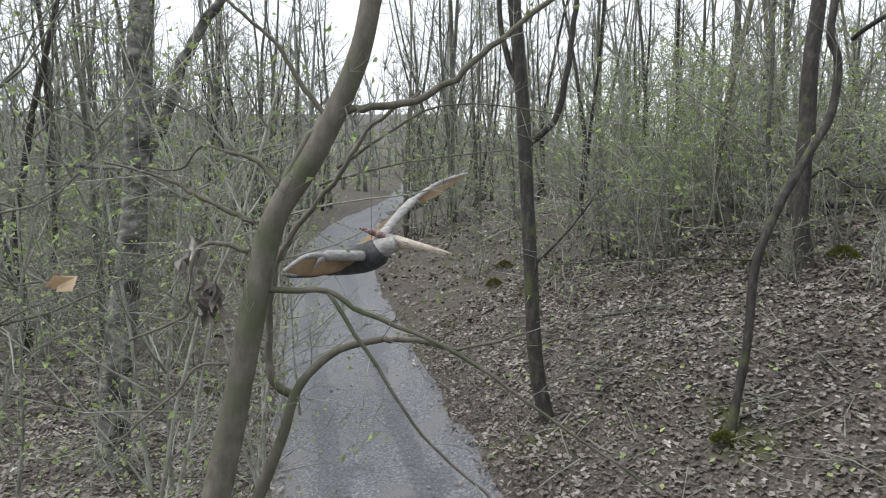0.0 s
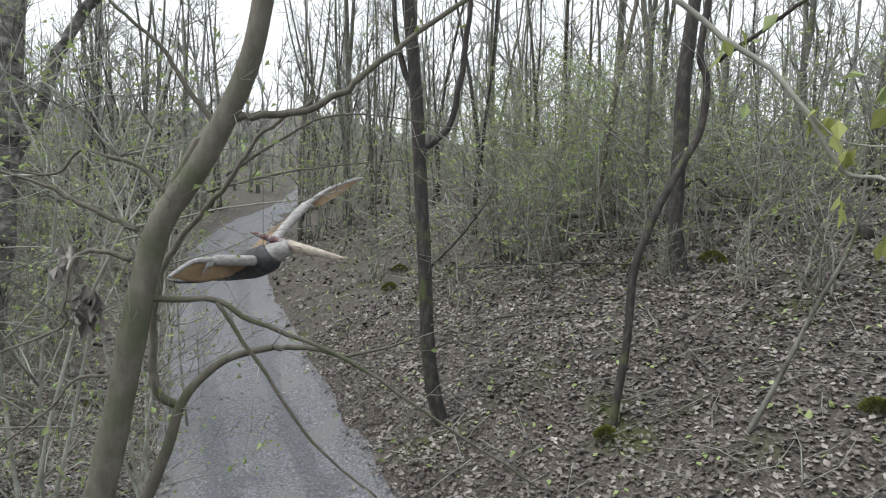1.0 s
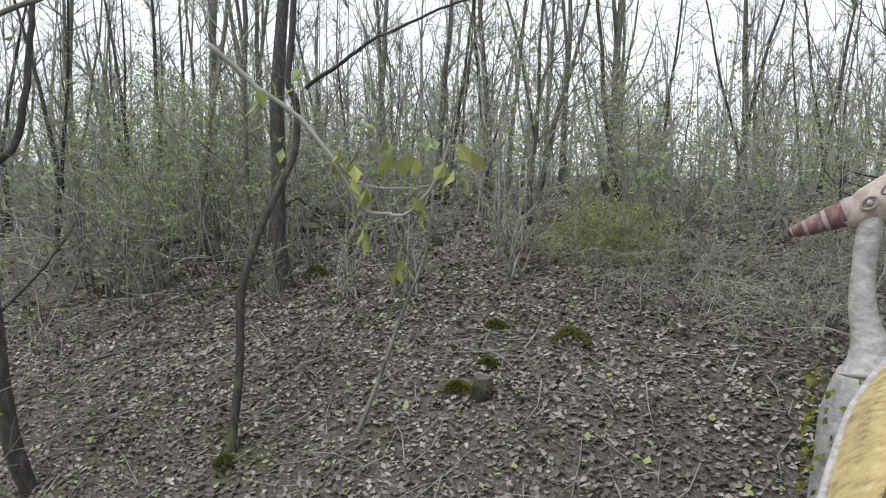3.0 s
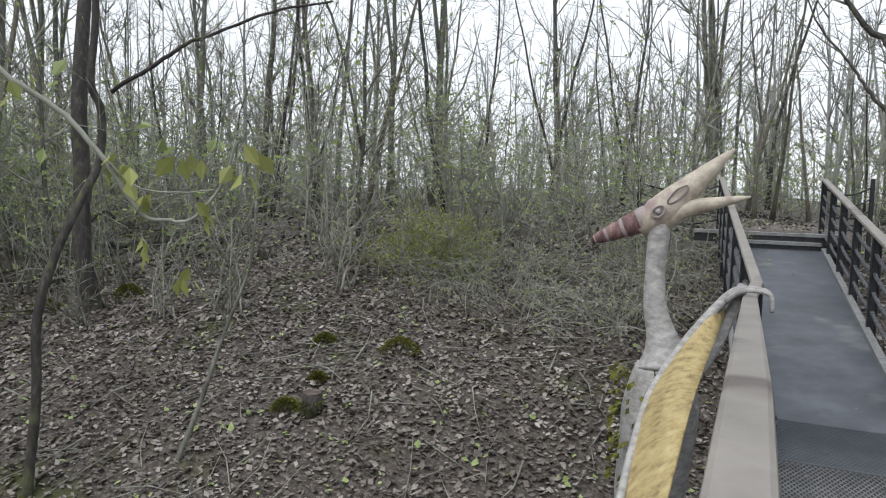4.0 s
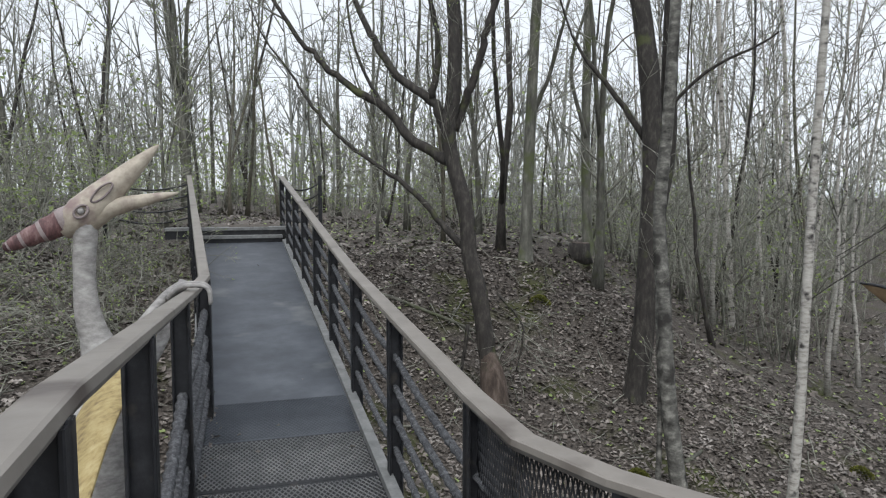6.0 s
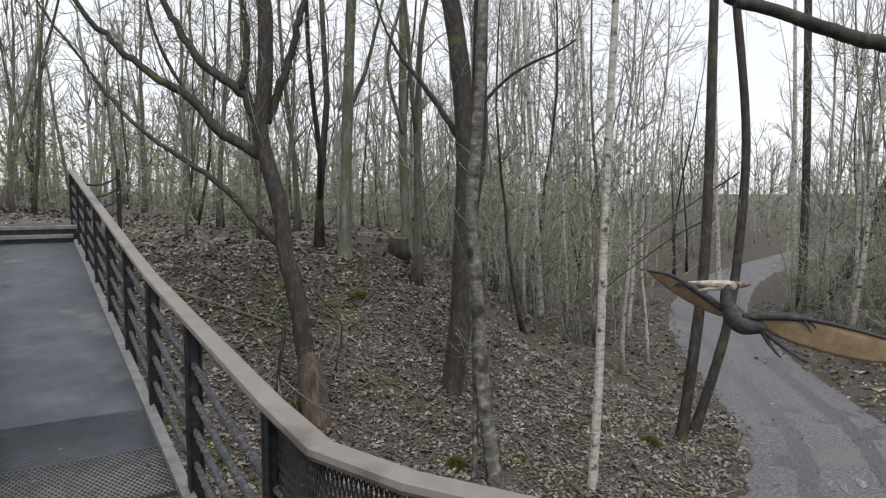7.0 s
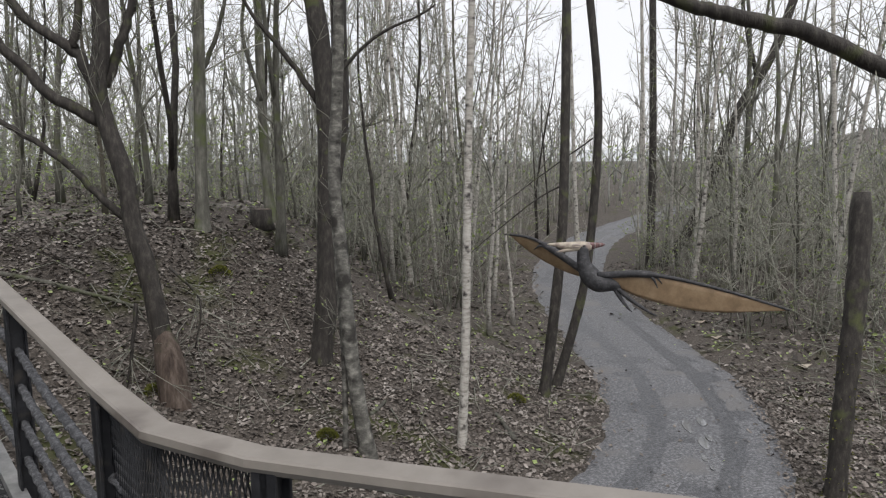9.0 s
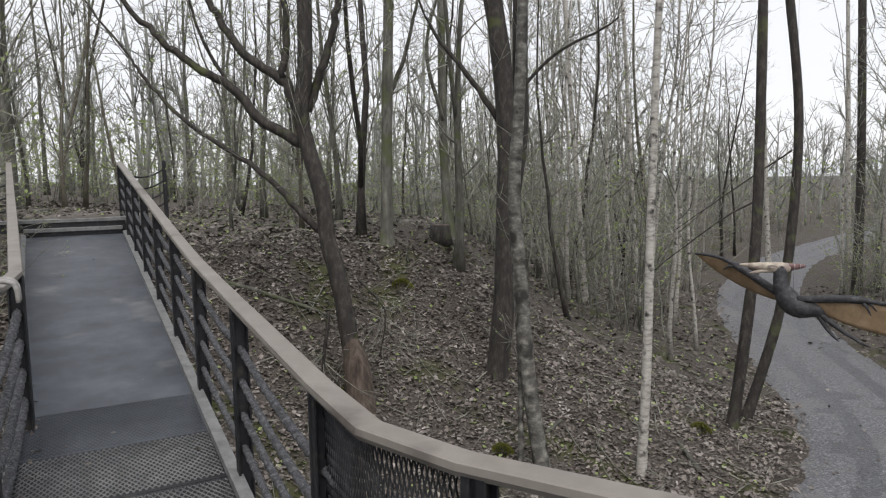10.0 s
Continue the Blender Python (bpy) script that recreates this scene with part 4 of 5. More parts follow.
hero("tree", "pale smooth grey slender tree by the railing", [([(5.127, 8.026, 0.322), (5.056, 8.299, 1.723), (5.059, 8.483, 3.076), (5.061, 8.630, 4.209), (5.171, 8.669, 5.353), (5.288, 8.727, 6.928)], 0.115, 0.07), ([(4.874, 8.247, 0.291), (4.980, 8.380, 1.566), (5.012, 8.510, 2.621), (5.029, 8.630, 3.680)], 0.04, 0.03)], (), BIRCH_OLD, twig=(10, 0.8, 0.005), leafy=0.2)
birch = []
for line, r in (([(6.509, 7.730, 0.101), (6.706, 7.845, 1.809), (6.886, 7.993, 3.809), (7.011, 8.074, 5.416), (7.138, 8.137, 7.084)], 0.075), ([(13.023, 16.986, 0.578), (13.052, 17.281, 3.048), (13.022, 17.675, 6.445), (13.011, 18.014, 9.991)], 0.1), ([(16.016, 17.955, 0.118), (16.092, 18.474, 4.800), (16.131, 18.834, 8.607), (16.094, 19.055, 10.678)], 0.085), ([(28.503, 22.657, -0.040), (28.673, 23.148, 5.009), (28.838, 23.619, 10.607), (28.891, 23.864, 13.659)], 0.12), ([(33.233, 21.799, 0.019), (33.590, 22.323, 6.559), (33.885, 22.879, 14.239)], 0.13), ([(26.158, 9.651, 0.237), (26.549, 10.109, 4.921), (26.897, 10.585, 9.984)], 0.1)):
    hero("birch_tree", "slender white birch with black bark marks", [(line, r, r * 0.65)], (), BIRCH, twig=(26, 1.2, 0.006), leafy=0.3, group="white birches by the trail")
hero("tree", "thin dark straight tree beside the trail", [([(9.435, 8.692, 0.007), (9.708, 8.706, 1.460), (9.969, 8.741, 3.163), (10.148, 8.856, 5.172), (10.301, 8.996, 7.762)], 0.11, 0.08)], [([(10.174, 8.879, 3.958), (9.712, 9.190, 3.650), (9.028, 9.632, 3.034), (8.589, 9.896, 2.620)], 0.018, 0.006)], BARK_DARK, twig=(5, 0.8, 0.006), leafy=0.05, group="pair of dark stems")
hero("tree", "thin dark swaying tree beside the trail", [([(10.019, 8.923, -0.021), (10.464, 8.792, 1.338), (10.731, 8.739, 2.385), (10.990, 8.765, 4.161), (11.101, 8.857, 5.733), (11.043, 9.115, 7.900)], 0.1, 0.075)], [([(10.998, 8.867, 4.794), (10.212, 9.383, 4.149), (9.335, 9.949, 3.407)], 0.018, 0.006)], BARK_DARK, twig=(5, 0.8, 0.006), leafy=0.05, group="pair of dark stems")
hero("tree", "dark leaning tree across the trail", [([(24.854, 15.698, 0.007), (25.980, 15.052, 1.669), (26.952, 14.596, 4.081), (27.906, 14.143, 6.484), (28.997, 13.508, 8.436), (29.931, 13.062, 11.033)], 0.24, 0.17)], [([(24.830, 14.417, 1.788), (26.002, 13.594, 2.436), (27.037, 12.936, 3.700)], 0.08, 0.03), ([(27.203, 13.257, 7.439), (26.946, 13.676, 9.498), (26.838, 13.927, 11.152)], 0.1, 0.06)], BARK_DARK, twig=(10, 1.8, 0.012), leafy=0.2)
hero("tree", "slim dark tree at the bend of the trail", [([(24.001, 15.638, -0.018), (24.422, 15.947, 4.919), (24.733, 16.393, 11.518)], 0.17, 0.13)], (), BARK_DARK, twig=(14, 1.8, 0.012), leafy=0.2)
hero("tree", "slim tree on the crest of the bank", [([(5.194, 13.399, 3.097), (5.311, 13.542, 5.206), (5.472, 13.667, 7.881)], 0.13, 0.1)], [([(5.471, 13.826, 5.981), (5.797, 13.676, 6.865), (6.056, 13.579, 7.943)], 0.05, 0.03)], BARK, twig=(16, 1.2, 0.008), leafy=0.3)
hero("tree", "slim forked tree on the crest of the bank", [([(7.417, 14.986, 3.115), (7.427, 15.210, 5.358), (7.535, 15.418, 8.545)], 0.12, 0.09)], [([(7.024, 14.420, 5.664), (6.788, 14.721, 7.110), (7.033, 14.651, 8.314)], 0.05, 0.03)], BARK, twig=(16, 1.2, 0.008), leafy=0.3)
hero("tree_branch", "thick dark bough reaching over the trail", [], [([(3.542, 3.457, 5.618), (3.860, 3.207, 5.471), (4.123, 3.000, 5.355), (4.334, 2.825, 5.291), (4.613, 2.595, 5.216), (5.148, 2.150, 4.933), (5.773, 1.622, 4.569)], 0.036, 0.06), ([(3.623, 3.525, 5.650), (3.468, 3.654, 5.713), (3.127, 3.903, 5.787)], 0.04, 0.02)], BARK_DARK, twig=(5, 0.5, 0.004), leafy=0.0, top=0)
g = Geo()
q = curve([(9.514, 3.796, -0.087), (9.765, 3.844, 1.330), (10.033, 3.877, 2.797), (10.177, 3.949, 3.964)], 5)
g.tube([q[0] - Vector((0, 0, 0.3))] + q, [0.16] + [0.135 + 0.01 * math.sin(k * 2.1) for k in range(len(q) - 1)] + [0.1], 12)
t = thing("dead_snag", (0, 0, 0), "broken-topped dead trunk overgrown beside the trail", "tree")
part("trunk", g, BARK_DARK, t)
g = Geo()
for _ in range(160):
    k = R.randrange(len(q) // 2)
    w = R.uniform(0, 2 * math.pi)
    g.leaf(q[k] + Vector((math.cos(w) * 0.14, math.sin(w) * 0.14, R.uniform(-0.15, 0.15))), Vector((math.cos(w), math.sin(w), R.uniform(-0.6, 0.6))), R.uniform(0.03, 0.05))
part("ivy_leaves", g, MOSS, t, "small green ivy leaves", False)

# bright young hazels close to the trail, full of thin twigs
for x, y, h in ((-5.6, -0.6, 6.2), (-7.4, 0.1, 5.2), (-6.4, -2.2, 6.0), (-11.5, 0.2, 5.5), (-12.5, -2.0, 5.5)):
    t = thing("hazel_shrub", (x, y, floor_at(x, y)), "slender hazel with fine pale twigs and new leaves", "shrub", "hazels beside the trail")
    tw, lv = Geo(), Geo()
    for _ in range(4):
        b = wander(Vector((R.gauss(0, 0.15), R.gauss(0, 0.15), -0.05)), aside(Vector((0, 0, 1)), 2, 16), h * R.uniform(0.8, 1.1), 8, 0.07, 0.05)
        tw.tube(b, taper(9, 0.022, 0.006), 5)
        for _ in range(13):
            k = R.randrange(2, 8)
            e = wander(b[k], aside(b[k + 1] - b[k], 45, 85), R.uniform(0.6, 1.8), 5, 0.15, 0.04)
            tw.tube(e, taper(6, 0.009, 0.003), 4)
            twigs(tw, lv, e, 7, 0.45, 0.003, 0.55, 0.05)
    tagged(part("stem_tangle", tw, TWIG, t), kind="stuff")
    part("leaves", lv, LEAF, t, "small fresh green leaves", False)

g = Geo()
for k in range(3):
    g.leaf(Vector((-3.167, -0.241, 3.990)) + Vector((0, 0.01 * k, 0.004 * k)), Vector((0.1, -0.9, -0.25 - 0.2 * k)), 0.085, 0.75, 0.05)
tagged(part("withered_leaf", g, S_ORANGE, shade=False), "single large ochre leaf caught in thin twigs", "leaf")

# ---- the wood: templates, then copies ----
KEEP = [(x, y) for x, y in ((0, 8), (0, 11), (0, 14), (0.4, 17), (0.8, 20), (1.6, 23))]


def wood_tree(height, r0, crook, dense, leafy, leaf, bark, twig_mat, fork=False):
    t = thing("tree", (0, 0, 0), "bare slender woodland tree with a few new leaves", "tree", "trees of the wood")
    g, tw, lv = Geo(), Geo(), Geo()
    main = wander(Vector((0, 0, -0.15)), Vector((R.gauss(0, 0.05), R.gauss(0, 0.05), 1)), height, 12, crook, 0.12)
    radii = taper(13, r0, r0 * 0.12, 0.9)
    radii[0] = r0 * 1.5
    g.tube(main, radii, 7)
    stems = [(main, radii)]
    if fork:
        k = R.randrange(1, 5)
        second = wander(main[k], aside(main[k + 1] - main[k], 10, 22), height * 0.8, 10, crook, 0.12)
        rr = taper(11, radii[k] * 0.75, r0 * 0.1)
        g.tube(second, rr, 6)
        stems.append((second, rr))
    for line, rr in stems:
        for _ in range(dense // len(stems)):
            k = R.uniform(0.12, 0.95) * (len(line) - 1)
            i = int(k)
            p = line[i].lerp(line[min(i + 1, len(line) - 1)], k - i)
            up = (line[min(i + 1, len(line) - 1)] - line[i - 1]).normalized()
            b = wander(p, aside(up, 30, 62), height * R.uniform(0.1, 0.24) * (1.25 - k / len(line)), 5, 0.13, 0.1)
            tw.tube(b, taper(6, rr[i] * 0.36, 0.01), 4)
            twigs(tw, lv, b, 5, 0.85, 0.0098, leafy, leaf * 1.3, deep=R.random() < 0.4)
    part("trunk", g, bark, t)
    part("crown", tw, twig_mat, t, "thin bare branches and twigs")
    if lv.f:
        part("leaves", lv, LEAF, t, "tiny fresh green leaves", False)
    return t


def shrub(height, stems, leafy, leaf, label, leaf_mat, spread=26, name="shrub"):
    t = thing(name, (0, 0, 0), label, "shrub", "undergrowth of the wood")
    tw, lv = Geo(), Geo()
    for _ in range(stems):
        b = wander(Vector((R.gauss(0, 0.12), R.gauss(0, 0.12), -0.05)), aside(Vector((0, 0, 1)), 2, spread), height * R.uniform(0.5, 1.1), 6, 0.12, 0.05)
        tw.tube(b, taper(7, 0.012 + height * 0.003, 0.004), 4)
        twigs(tw, lv, b, 8, 0.26 * height, 0.0075, leafy, leaf * 1.25, low=40, high=85, deep=R.random() < 0.5)
    tagged(part("stem_tangle", tw, TWIG, t), kind="stuff")
    part("leaves", lv, leaf_mat, t, "", False)
    return t


templates = [wood_tree(11.5, 0.11, 0.05, 17, 0.2, 0.06, BARK, TWIG), wood_tree(10, 0.07, 0.08, 15, 0.35, 0.06, BARK_DARK, TWIG), wood_tree(13, 0.14, 0.05, 19, 0.15, 0.06, BARK, TWIG, True), wood_tree(8.5, 0.05, 0.1, 13, 0.5, 0.06, BARK, TWIG),
             wood_tree(12, 0.09, 0.06, 17, 0.3, 0.06, BARK_DARK, TWIG, True), wood_tree(11, 0.08, 0.07, 15, 0.4, 0.06, BARK_SMOOTH, TWIG), wood_tree(9, 0.045, 0.1, 13, 0.35, 0.06, BARK, TWIG, True)]
birches = [wood_tree(14, 0.075, 0.045, 16, 0.15, 0.05, BIRCH, TWIG), wood_tree(12, 0.06, 0.06, 14, 0.2, 0.05, BIRCH, TWIG)]
for b in birches:
    tagged(b, "slender white birch of the open wood", "tree", "birches of the wood")
bushes = [shrub(2.6, 5, 0.95, 0.07, "thin-stemmed shrub with fresh green leaves", LEAF), shrub(3.6, 5, 0.9, 0.075, "tall thin shrub with fresh green leaves", LEAF), shrub(1.6, 7, 0.5, 0.045, "low bare twiggy shrub with few leaves", LEAF, 45), shrub(1.3, 9, 0.06, 0.04, "low tangle of bare grey twigs", LEAF, 60)]
for b in templates + birches + bushes:
    b["spare"] = 1


def free(x, y, gap, placed):
    if abs(trail_side(x, y)) < 2.3 or any(math.hypot(x - a, y - b) < 2.2 for a, b in KEEP) or (abs(x) < 3.2 and y < 13) or math.hypot(x, y) < 6:
        return False
    return all((x - a) ** 2 + (y - b) ** 2 > gap * gap for a, b in placed)


def scatter(sources, count, low, high, a0, a1, gap, size, keep=lambda x, y: True, placed=None, first=True):
    placed, tries, used = placed if placed is not None else [], 0, 0
    while used < count and tries < count * 40:
        tries += 1
        r, a = math.sqrt(R.uniform(low * low, high * high)), radians(R.uniform(a0, a1))
        x, y = -math.sin(a) * r, math.cos(a) * r
        if not free(x, y, gap, placed) or not keep(x, y):
            continue
        placed.append((x, y))
        s = R.uniform(*size)
        m = Matrix.Translation((x, y, floor_at(x, y))) @ Matrix.Rotation(R.uniform(0, 6.283), 4, "Z") @ Matrix.Diagonal((s, s, s * R.uniform(0.9, 1.15), 1))
        src = R.choice(sources)
        if src.get("spare"):
            src.matrix_basis = m
            del src["spare"]
        else:
            c = copy_thing(src, Matrix.Identity(4))
            c.matrix_basis = m
        used += 1
    return placed


def valley(x, y):
    """The wood is thin where the land falls away beyond the birches."""
    a = math.degrees(math.atan2(-x, y))
    return not (-56 < a < -34 and R.random() < 0.35)


done = scatter(templates, 176, 14, 46, -100, 122, 1.0, (0.75, 1.25), valley)
scatter(templates, 36, 14, 30, 20, 95, 0.9, (0.7, 1.1), placed=done)
scatter(templates, 56, 15, 42, 78, 122, 0.9, (0.75, 1.2), placed=done)
scatter(templates, 14, 14, 25, -34, -3, 0.9, (0.5, 0.8), placed=done)
scatter(templates, 46, 22, 48, 20, 122, 0.8, (0.8, 1.2), placed=done)
scatter(birches, 22, 15, 34, -58, -32, 1.0, (0.8, 1.15), placed=done)
scatter(birches, 40, 16, 48, -82, -30, 1.2, (0.8, 1.2), placed=done)
scatter(bushes[:2], 88, 12.5, 34, -95, 122, 0.7, (0.7, 1.3), lambda x, y: valley(x, y) and (math.hypot(x, y) > 17.5 or math.degrees(math.atan2(-x, y)) > 5))
scatter(bushes[:1], 26, 13, 19, 44, 66, 0.5, (0.8, 1.3))
scatter(bushes[2:], 46, 8, 24, 14, 120, 0.7, (0.6, 1.2), lambda x, y: abs(trail_side(x, y)) > 2.8)

# yellow-green bush and the bramble heap before the landing
for x, y, n in ((-13.8, 7.5, 1500), (-14.1, 8.9, 1800), (-15.4, 10.6, 1500), (-16.9, 8.0, 1500), (-12.6, 9.3, 1000), (-8.8, 18.7, 1200), (-14.7, 13.1, 1000)):
    t = thing("leafing_bush", (x, y, floor_at(x, y)), "tall airy bush full of small fresh green leaves", "bush", "leafing bushes of the wood")
    tw, lv = Geo(), Geo()
    for _ in range(7):
        b = wander(Vector((R.gauss(0, 0.3), R.gauss(0, 0.3), -0.05)), aside(Vector((0, 0, 1)), 3, 22), R.uniform(2.8, 4.4), 7, 0.1, 0.03)
        tw.tube(b, taper(8, 0.016, 0.004), 4)
        for _ in range(n // 70):
            k = R.randrange(2, 7)
            e = wander(b[k], aside(b[k + 1] - b[k], 35, 85), R.uniform(0.4, 1.1), 3, 0.2, 0.02)
            tw.tube(e, taper(4, 0.006, 0.003), 3)
            for _ in range(10):
                p = e[R.randrange(1, 4)] + Vector((R.gauss(0, 0.1), R.gauss(0, 0.1), R.gauss(0, 0.1)))
                lv.leaf(p, Vector((R.gauss(0, 1), R.gauss(0, 1), R.gauss(0, 0.6))), R.uniform(0.04, 0.08))
    tagged(part("stem_tangle", tw, TWIG, t), kind="stuff")
    part("leaves", lv, LEAF, t, "small fresh green leaves", False)
bx, by = -5.35, 11.0
t = thing("yellow_green_bush", (bx, by, floor_at(bx, by)), "dense yellow-green leafing bush on the bank", "bush")
tw, lv = Geo(), Geo()
for _ in range(60):
    b = wander(Vector((R.gauss(0, 0.35), R.gauss(0, 0.3), 0)), aside(Vector((0, 0, 1)), 5, 70), R.uniform(0.7, 1.35), 5, 0.15, -0.03)
    tw.tube(b, taper(6, 0.008, 0.003), 3)
    twigs(tw, lv, b, 13, 0.35, 0.003, 1.0, 0.06)
tagged(part("stem_tangle", tw, TWIG, t), kind="stuff")
part("leaves", lv, LEAF_YELLOW, t, "small yellow-green leaves", False)
for x, y, s in ((-3.6, 11.2, 1.0), (-2.4, 11.8, 1.0), (-1.8, 10.4, 0.8), (-4.3, 10.3, 0.8), (-2.9, 9.7, 0.7), (-1.7, 12.9, 0.9)):
    t = thing("bramble", (x, y, floor_at(x, y)), "tangled heap of grey arching bramble stems", "bramble", "brambles on the bank")
    tw, lv = Geo(), Geo()
    for _ in range(42):
        b = wander(Vector((R.gauss(0, 0.5), R.gauss(0, 0.4), -0.03)), aside(Vector((0, 0, 1)), 10, 60), s * R.uniform(1.0, 1.9), 8, 0.12, -0.16)
        tw.tube(b, taper(9, 0.008, 0.004), 3)
        twigs(tw, lv, b, 5, 0.35, 0.004, 0.5, 0.04, lift=-0.05)
    tagged(part("stem_tangle", tw, TWIG, t), kind="stuff")
    part("leaves", lv, LEAF, t, "small green leaves", False)

# ---- far woods ----
g, g2 = Geo(), Geo()
for _ in range(900):
    r, a = R.uniform(42, 110), radians(R.uniform(-105, 125))
    x, y = -math.sin(a) * r, math.cos(a) * r
    deg = math.degrees(a)
    if abs(trail_side(x, y)) < 2.5 or (-58 < deg < -36 and R.random() < 0.1):
        continue
    h = R.uniform(6, 11) if -60 < deg < -34 else R.uniform(9, 16)
    p = wander(Vector((x, y, ground(x, y) - 0.3)), Vector((0, 0, 1)), h, 5, 0.06, 0.1)
    g.tube(p, taper(6, R.uniform(0.07, 0.2), 0.02), 4)
    for _ in range(9):
        k = R.randrange(1, 5)
        b = wander(p[k], aside(p[k + 1] - p[k], 20, 55), R.uniform(1.5, 4), 2, 0.15, 0.1)
        g.tube(b, taper(3, 0.05, 0.022), 3)
        for _ in range(3):
            e = wander(b[1], aside(b[2] - b[1], 20, 50), R.uniform(0.6, 1.6), 1, 0.1)
            g.tube(e, [0.03, 0.018], 3)
    if R.random() < 0.5:
        for _ in range(60):
            g2.leaf(Vector((x + R.gauss(0, 1.2), y + R.gauss(0, 1.2), ground(x, y) + R.uniform(0.3, 5))), Vector((R.gauss(0, 1), R.gauss(0, 1), R.gauss(0, 1))), R.uniform(0.15, 0.4))
# thin saplings, stools and young leaves that fill the wood at eye height
h1, h2 = Geo(), Geo()
for _ in range(1750):
    r, a = 12.5 + 36 * R.random() ** 1.1, radians(R.uniform(-98, 122))
    x, y = -math.sin(a) * r, math.cos(a) * r
    if not free(x, y, 0, []) or abs(trail_side(x, y)) < 3:
        continue
    if r < 17.5 and -48 < math.degrees(a) < 4:
        continue
    green = R.random() < (0.75 if math.degrees(a) > -25 else 0.45)
    for _ in range(R.choice((1, 1, 2, 2))):
        b = wander(Vector((x + R.gauss(0, 0.15), y + R.gauss(0, 0.15), ground(x, y) - 0.05)), aside(Vector((0, 0, 1)), 0, 32), R.uniform(1.2, 5.0), 5, 0.14, 0.05)
        h1.tube(b, taper(6, R.uniform(0.008, 0.018), 0.004), 3)
        for _ in range(9):
            k = R.randrange(1, 5)
            e = wander(b[k], aside(b[k + 1] - b[k], 45, 100), R.uniform(0.4, 1.5), 2, 0.25, 0.04)
            h1.tube(e, taper(3, 0.0095, 0.005), 3)
            if green:
                for _ in range(3):
                    h2.leaf(e[1].lerp(e[2], R.random()), Vector((R.gauss(0, 1), R.gauss(0, 1), R.gauss(0, 0.6))), R.uniform(0.06, 0.12))
for _ in range(850):
    r, a = R.uniform(17, 62), radians(R.uniform(-76, -27))
    x, y = -math.sin(a) * r, math.cos(a) * r
    if abs(trail_side(x, y)) < 2.6:
        continue
    b = wander(Vector((x, y, ground(x, y) - 0.05)), aside(Vector((0, 0, 1)), 0, 18), R.uniform(2.0, 6.0), 5, 0.1, 0.06)
    h1.tube(b, taper(6, R.uniform(0.012, 0.03), 0.007), 3)
    for _ in range(9):
        k = R.randrange(1, 5)
        e = wander(b[k], aside(b[k + 1] - b[k], 30, 80), R.uniform(0.5, 1.6), 2, 0.2, 0.06)
        h1.tube(e, taper(3, 0.012, 0.007), 3)
        if R.random() < 0.2:
            h2.leaf(e[2], e[2] - e[0], R.uniform(0.08, 0.14))
tagged(part("thicket", h1, TWIG), "dense thicket of thin bare saplings in the wood", "thicket", kind="stuff")
tagged(part("thicket_leaves", h2, LEAF, shade=False), "scattered fresh green leaves of the thicket", "leaves", kind="stuff")
# the haze over these trees is in their paler bark colour
tagged(part("far_woods", g, TWIG_FAR), "dense far woodland of bare trees, paled to suggest haze", "woods", kind="stuff")
tagged(part("far_undergrowth", g2, LEAF, shade=False), "hazy green undergrowth of the far wood", "undergrowth", kind="stuff")

# ---- leaf litter, twigs and grass on the woodland floor ----


def litter(name, label, count, low, high, size, mat, seed, off=1.15):
    rng = np.random.default_rng(seed)
    r = np.sqrt(rng.uniform(low * low, high * high, count * 2))
    a = np.radians(rng.uniform(-82, 116, count * 2))
    x, y = -np.sin(a) * r, np.cos(a) * r
    verts, faces = [], []
    used = 0
    for px, py in zip(x, y):
        d = abs(trail_side(px, py))
        if d < off + 0.25 * abs(rng.normal()) and rng.uniform() > 0.02:
            continue
        if abs(px + 0.1 - 0.05 * max(0, py - 13) ** 1.35) < 1.05 and 12.9 < py < 24 and rng.uniform() > 0.12:
            continue
        z = max(floor_at(px, py), 3.9 if (-1.15 < px < 0.75 and 13.35 < py < 16.2) else -9)
        s = size * rng.uniform(0.55, 1.25)
        q, tilt, roll = rng.uniform(0, 6.283), rng.normal() * 0.35, rng.normal() * 0.35
        c, sn = math.cos(q), math.sin(q)
        w = s * rng.uniform(0.3, 0.5)
        k = len(verts)
        lift = 0.012 + abs(rng.normal()) * 0.015
        for u, v, f in ((-s * 0.5, 0, 0.0), (0, w, 0.32), (s * 0.5, 0, 0.0), (0, -w, 0.32)):
            verts.append((px + u * c - v * sn, py + u * sn + v * c, z + lift + u * tilt + v * roll + f * w * rng.uniform(0.2, 1.2)))
        faces += [(k, k + 1, k + 2), (k, k + 2, k + 3)]
        used += 1
        if used >= count:
            break
    me = bpy.data.meshes.new(name)
    me.from_pydata(verts, [], faces)
    me.materials.append(mat)
    tagged(new(name, me), label, "leaf litter", kind="stuff")


litter("leaf_litter", "curled brown and grey fallen leaves on the bank", 106000, 4.5, 15, 0.07, LEAF_DEAD, 3)
litter("leaf_litter", "brown fallen leaves farther off in the wood", 34000, 14, 30, 0.13, LEAF_DEAD, 4)
litter("ground_greens", "small green seedlings among the fallen leaves", 9000, 5, 24, 0.075, LEAF, 5, 1.6)

g = Geo()
